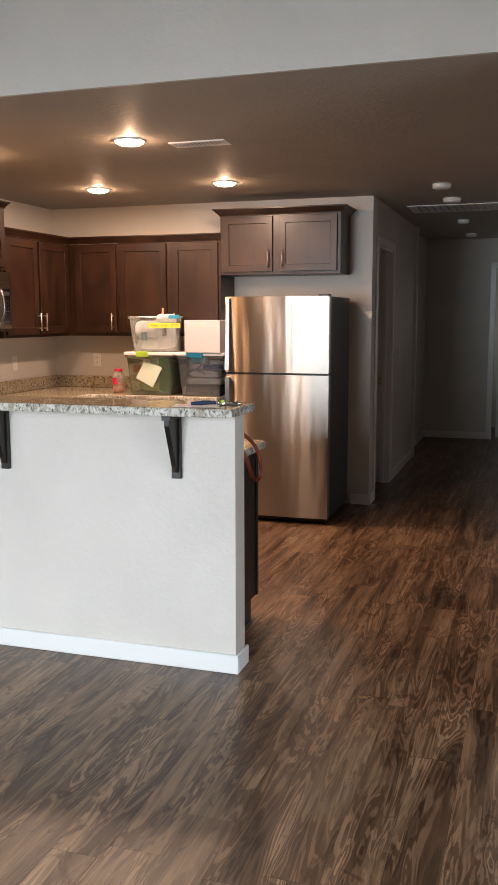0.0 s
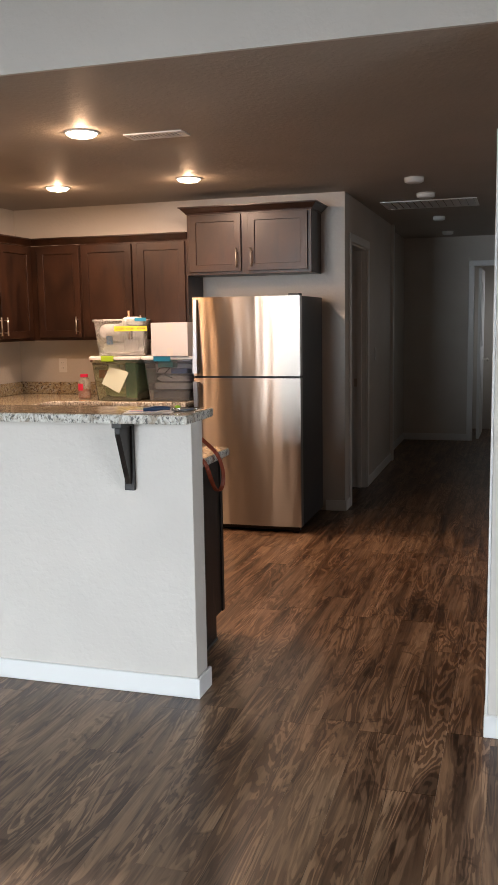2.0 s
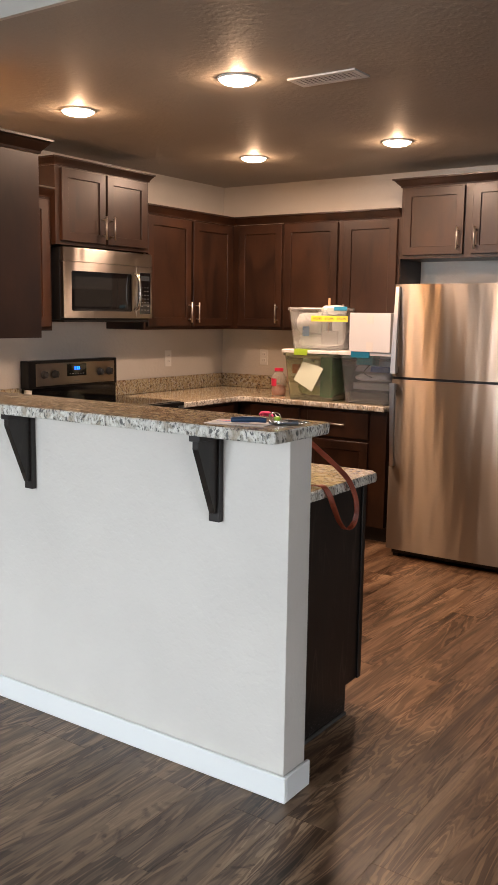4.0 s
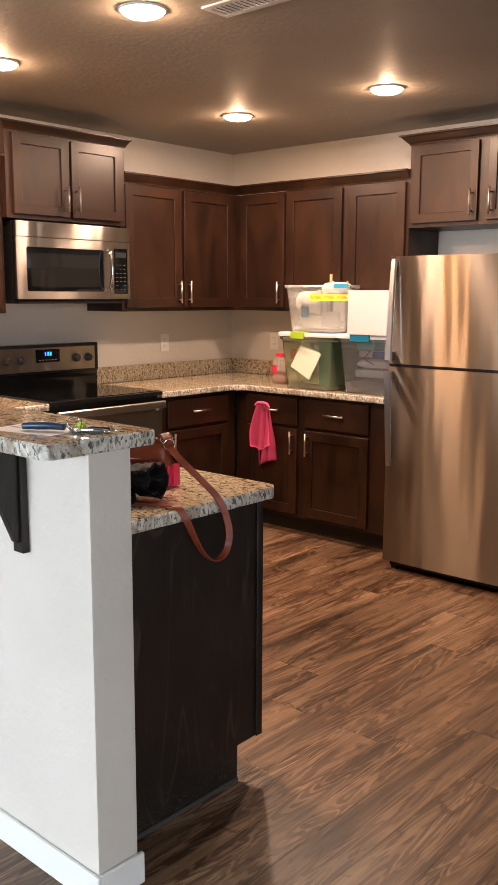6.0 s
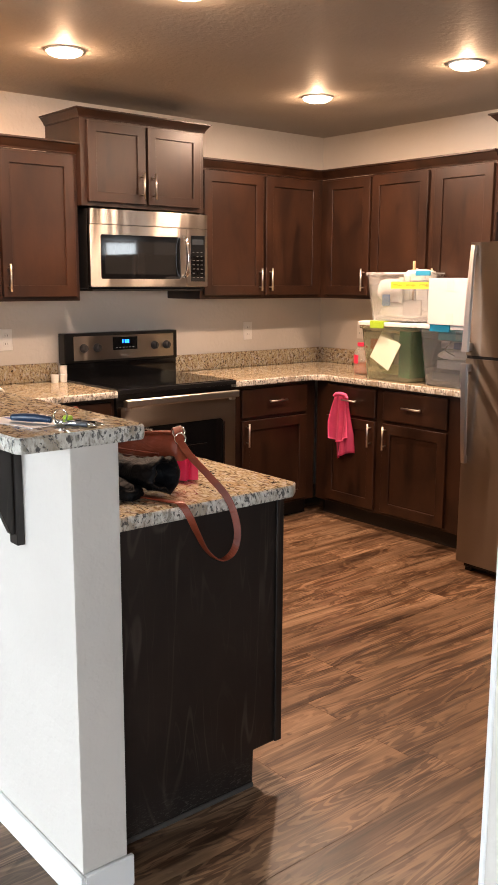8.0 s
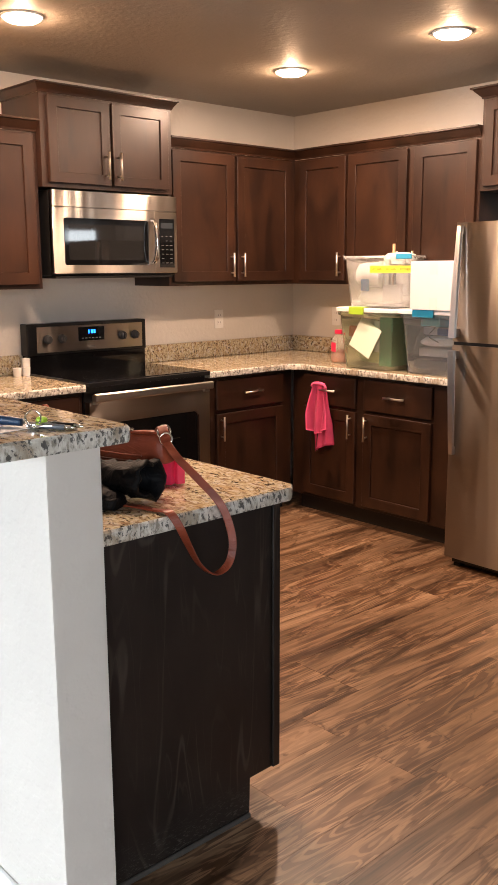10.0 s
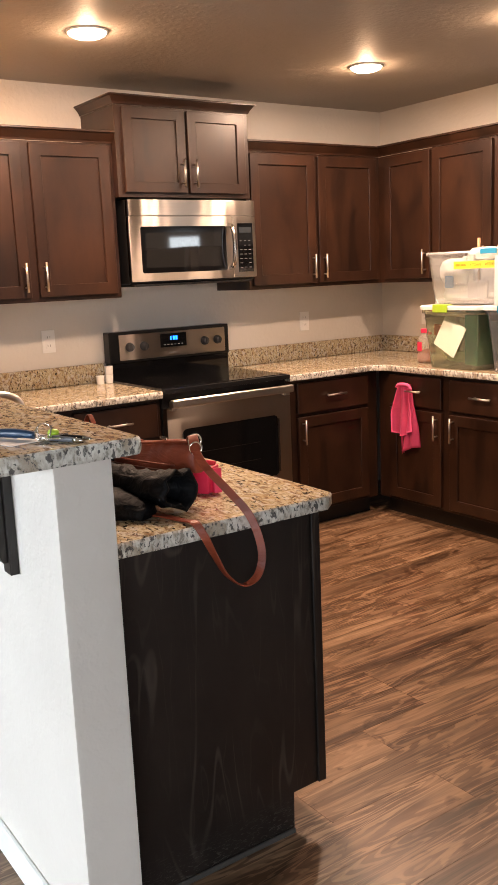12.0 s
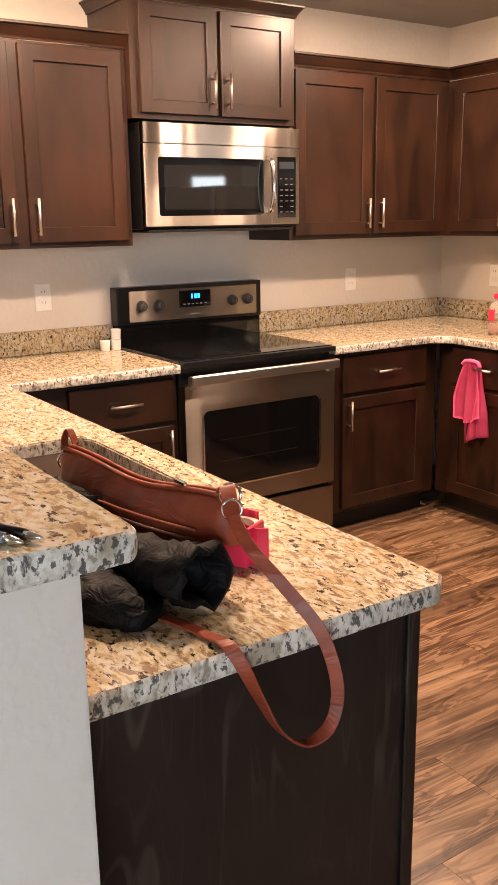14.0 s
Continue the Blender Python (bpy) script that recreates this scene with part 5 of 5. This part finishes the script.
part("strap_ring", ring(0.016, 0.0025, pose(-0.226, -0.046, 0.125, 90, 0, 70)), CHROME, bag, "chrome ring", smooth=True)
part("strap_ring", ring(0.016, 0.0025, pose(0.220, 0.024, 0.160, 75, 20, 30)), CHROME, bag, "chrome ring", smooth=True)
part("strap_ring", ring(0.014, 0.0025, pose(0.246, 0.010, 0.148, 70, 40, 30)), CHROME, bag, "chrome ring", smooth=True)
O = Vector((-0.47, 0.44, CT))
bm = bmesh.new()
ribbon(bm, smooth_path([(0.198, 0.026, 0.160), (0.214, 0.022, 0.172), (0.232, 0.014, 0.164), (0.252, 0.006, 0.142)], 5), [Vector((0.5, 0.8, 0.25))] * 16, 0.023, 0.005)
part("strap_tab", bm, LEATHER, bag)
path = [(-0.222, 0.447, 1.032), (-0.170, 0.442, 1.000), (-0.118, 0.466, 0.950), (-0.080, 0.492, 0.900), (-0.062, 0.506, 0.845), (-0.056, 0.508, 0.795), (-0.058, 0.492, 0.755), (-0.066, 0.458, 0.742), (-0.072, 0.422, 0.772), (-0.080, 0.398, 0.820), (-0.090, 0.378, 0.870), (-0.112, 0.368, 0.8965), (-0.160, 0.365, 0.8925), (-0.235, 0.345, 0.8925), (-0.30, 0.30, 0.8925)]
side = [(0.25, 0.77, 0.58), (0.25, 0.77, 0.58), (0.3, 0.78, 0.5), (0.4, 0.8, 0.4), (0.5, 0.8, 0.2), (0.6, 0.75, 0), (0.8, 0.5, 0), (1, 0.2, 0), (1, 0.1, 0), (0.9, 0.35, 0.1), (0.6, 0.7, 0.3), (0.3, 0.9, 0.1), (0.25, 1, 0), (0.3, 1, 0), (0.4, 1, 0)]
pp = smooth_path([Vector(p) - O for p in path], 6)
sd = smooth_path(side, 6)
bm = bmesh.new()
ribbon(bm, pp, sd, 0.0185, 0.0035)
part("shoulder_strap", bm, LEATHER, bag, smooth=False)

# ---- black jacket ----
jk = thing("black_jacket", pose(-0.40, 0.26, CT), "black nylon jacket crumpled on the granite beside the bag", "jacket")


def lump(pts, rad, seed, flat=0.75, n=18):
    """A crumpled roll of cloth along pts."""
    bm = bmesh.new()
    P_ = smooth_path(pts, 8)
    rows = []
    for i, q in enumerate(P_):
        d = (P_[min(i + 1, len(P_) - 1)] - P_[max(i - 1, 0)]).normalized()
        s = d.cross(Vector((0, 0, 1))).normalized()
        u = s.cross(d)
        t = i / (len(P_) - 1)
        r = rad(t)
        row = []
        for k in range(n):
            a = 2 * math.pi * k / n
            w = 1 + 0.34 * noise.noise(Vector((seed + 3 * math.cos(a), 3 * math.sin(a), t * 9))) + 0.22 * noise.noise(Vector((seed + 4 * math.cos(a), 4 * math.sin(a), t * 24)))
            row.append(bm.verts.new(q + s * math.cos(a) * r * w + u * math.sin(a) * r * w * flat))
        rows.append(row)
    for v in [v for r_ in rows for v in r_]:
        v.co.z = max(v.co.z, 0.0015)
    for a, b in zip(rows, rows[1:]):
        for k in range(n):
            bm.faces.new((a[k], a[(k + 1) % n], b[(k + 1) % n], b[k]))
    bm.faces.new(rows[0][::-1])
    return bm, rows


bm, rows = lump([(-0.28, -0.02, 0.05), (-0.15, 0.03, 0.07), (-0.03, 0.08, 0.065), (0.08, 0.105, 0.056), (0.185, 0.140, 0.058)], lambda t: 0.042 + 0.004 * math.sin(9 * t) + (0.017 * (t - 0.75) / 0.25 if t > 0.75 else 0), 2.0)
# the cuff turns in
prev = rows[-1]
centre = sum((v.co for v in prev), Vector()) / len(prev)
for k, back in ((0.86, 0.0), (0.72, -0.03), (0.5, -0.07)):
    cur = [bm.verts.new(centre + (v.co - centre) * k / (1 if prev is rows[-1] else 1) + Vector((back, back * 0.3, 0))) for v in rows[-1]]
    for j in range(len(cur)):
        bm.faces.new((prev[j], prev[(j + 1) % len(cur)], cur[(j + 1) % len(cur)], cur[j]))
    prev = cur
bm.faces.new(prev)
part("sleeve", bm, JACKET, jk, "black sleeve with open cuff", smooth=True)
bm, rows = lump([(-0.30, -0.06, 0.03), (-0.12, -0.03, 0.035), (0.02, -0.01, 0.03), (0.12, 0.035, 0.022), (0.17, 0.06, 0.012)], lambda t: 0.072 * (1 - 0.55 * t * t), 5.0, 0.6)
bm.faces.new(rows[-1])
part("jacket_body", bm, JACKET, jk, smooth=True)
bm, rows = lump([(-0.34, 0.03, 0.06), (-0.24, 0.06, 0.075), (-0.12, 0.07, 0.07)], lambda t: 0.055, 8.0, 0.8)
bm.faces.new(rows[-1])
part("collar", bm, JACKET, jk, smooth=True)

# ---- tape dispenser ----
tp = thing("tape_dispenser", pose(-0.396, 0.566, CT, 0, 0, 28), "red packing tape dispenser with a clear roll", "tape dispenser")
bm = bmesh.new()
lathe(bm, [(0.040, 0.010), (0.040, 0.054), (0.030, 0.054), (0.030, 0.010)], 30)
part("tape_roll", bm, mat("clear_tape_roll", (0.72, 0.66, 0.60), 0.15), tp, smooth=False)
bm = bmesh.new()
arc = [(0.0445 * math.cos(a), 0.0445 * math.sin(a)) for a in np.linspace(radians(-300), radians(-40), 26)] + [(0.060, -0.040), (0.075, -0.028)]
arc = arc + [(x * 0.93, y * 0.93) for x, y in arc[::-1]]
prism(bm, arc, 0.003, 0.066)
part("red_guard", bm, RED, tp, "glossy red plastic guard")
solid("cutter_plate", RED, tp, (0.0445, -0.052, 0.002, 0.050, 0.005, 0.068), bevel=0.002)
solid("cutter_plate", RED, tp, (-0.005, -0.0555, 0.002, 0.050, -0.0525, 0.068), bevel=0.001)
stripe = mat("white_label_stripe", (0.80, 0.74, 0.72), 0.4)
for z in (0.010, 0.044):
    bm = bmesh.new()
    arc = [(math.cos(a), math.sin(a)) for a in np.linspace(radians(188), radians(268), 12)]
    prism(bm, [(0.0446 * x, 0.0446 * y) for x, y in arc] + [(0.0456 * x, 0.0456 * y) for x, y in arc[::-1]], z, z + 0.012)
    part("label_stripe", bm, stripe, tp, "white printed stripe")

# ---- keys, card and pens on the bar ----
pc = thing("printed_card", pose(-0.165, -0.005, BAR), "white printed card lying on the granite bar", "paper")
solid("card_sheet", CARD, pc, (-0.10, -0.055, 0.0005, 0.085, 0.055, 0.0016), m=pose(0, 0, 0, 0, 0, 12))
solid("red_print", RED, pc, (-0.085, 0.020, 0.0018, -0.02, 0.032, 0.0021), m=pose(0, 0, 0, 0, 0, 12))
solid("blue_print", mat("blue_print", (0.05, 0.12, 0.4), 0.5), pc, (-0.085, -0.005, 0.0018, 0.02, 0.006, 0.0021), m=pose(0, 0, 0, 0, 0, 12))
ks = thing("bunch_of_keys", pose(-0.075, 0.025, BAR), "bunch of metal keys on rings with green and navy fobs", "keys")
part("key_ring", ring(0.017, 0.0014, pose(0, 0, 0.020, 62, 10, 30)), CHROME, ks, "chrome split ring", smooth=True)
part("key_ring", ring(0.014, 0.0014, pose(-0.012, 0.008, 0.020, 70, -15, 80)), CHROME, ks, "chrome split ring", smooth=True)
bm = bmesh.new()
tube(bm, smooth_path([(-0.022, -0.010, 0.012), (-0.050, -0.026, 0.014), (-0.085, -0.045, 0.013), (-0.112, -0.058, 0.011)]), lambda t: 0.0095 - 0.002 * abs(2 * t - 1), 12)
part("navy_fob", bm, mat("navy_rubber", (0.01, 0.03, 0.07), 0.4), ks, "navy blue rubber fob", smooth=True)
for ang, ln_, z in ((20, 0.055, 0.006), (-12, 0.052, 0.010), (48, 0.050, 0.004), (75, 0.05, 0.008)):
    bm = bmesh.new()
    box(bm, 0.016, -0.0038, 0, 0.016 + ln_ * 0.62, 0.0038, 0.0022)
    prism(bm, [(0.004 + 0.0115 * math.cos(a) + 0.004, 0.0115 * math.sin(a)) for a in np.linspace(0, 2 * math.pi, 14, endpoint=False)], 0, 0.0022)
    part("key", bm, CHROME, ks, "silver metal key", m=pose(0, 0, z, 0, -4, ang), bevel=0.0003)
bm = bmesh.new()
lathe(bm, [(0.002, 0.0), (0.009, 0.003), (0.012, 0.007), (0.009, 0.012), (0.003, 0.014)], 16)
part("green_fob", bm, LIME, ks, "lime green key fob", smooth=True, m=pose(-0.005, 0.022, 0.008))
for y, m_, what in ((0.060, BLACK, "black and silver pen on the bar"), (0.040, mat("grey_pen", (0.12, 0.13, 0.15), 0.3), "dark grey pen on the bar")):
    pe = thing("ballpoint_pen", pose(-0.07, y, BAR + 0.0062, 0, 90, 24), what, "pen", "pens on the bar")
    bm = bmesh.new()
    lathe(bm, [(0.0045, -0.03), (0.0055, -0.028), (0.0055, 0.055)], 12)
    part("barrel", bm, m_, pe, smooth=True)
    bm = bmesh.new()
    lathe(bm, [(0.0055, 0.0555), (0.005, 0.062), (0.0015, 0.078)], 12)
    part("tip", bm, CHROME, pe, "silver pen tip", smooth=True)

# ---- floor planks ----
PW, PL, GAP = 0.152, 1.22, 0.0005
rnd = random.Random(7)


def plank_mesh(name, w, l):
    bm = bmesh.new()
    c = 0.0004
    lo = [bm.verts.new(p) for p in ((0, 0, -0.005), (w, 0, -0.005), (w, l, -0.005), (0, l, -0.005))]
    mi = [bm.verts.new(p) for p in ((0, 0, -c), (w, 0, -c), (w, l, -c), (0, l, -c))]
    hi = [bm.verts.new(p) for p in ((c, c, 0), (w - c, c, 0), (w - c, l - c, 0), (c, l - c, 0))]
    for a, b in ((lo, mi), (mi, hi)):
        for i in range(4):
            bm.faces.new((a[i], a[(i + 1) % 4], b[(i + 1) % 4], b[i]))
    bm.faces.new(hi)
    me = bpy.data.meshes.new(name)
    bm.to_mesh(me)
    bm.free()
    me.materials.append(PLANK)
    return me


full = plank_mesh("plank", PW - GAP, PL - GAP)
floor_root = tagged(thing("floor", pose(0, 0, 0), "grey-brown wood-look vinyl plank floor", "floor"), kind="structure")
near, far = [], []
col = 0
x = W
while x < EAST - 0.01:
    y = SOUTH - rnd.choice((0, 0.31, 0.52, 0.77, 0.95)) * PL
    while y < 9.0:
        (near if -2.25 < x < 1.75 and -2.6 < y < 7.6 else far).append((x, y))
        y += PL
    x += PW
near.sort(key=lambda p: (p[0] - 0.5) ** 2 + (p[1] - 0.8) ** 2)
far += near[290:]
for x, y in near[:290]:
    p = new("plank", full)
    p.parent, p.location = floor_root, (x, y, 0)
bm = bmesh.new()
for x, y in far:
    box(bm, x, y, -0.005, x + PW - GAP, y + PL - GAP, 0.0)
rest = part("far_planks", bm, PLANK, floor_root)
rest["kind"] = "stuff"
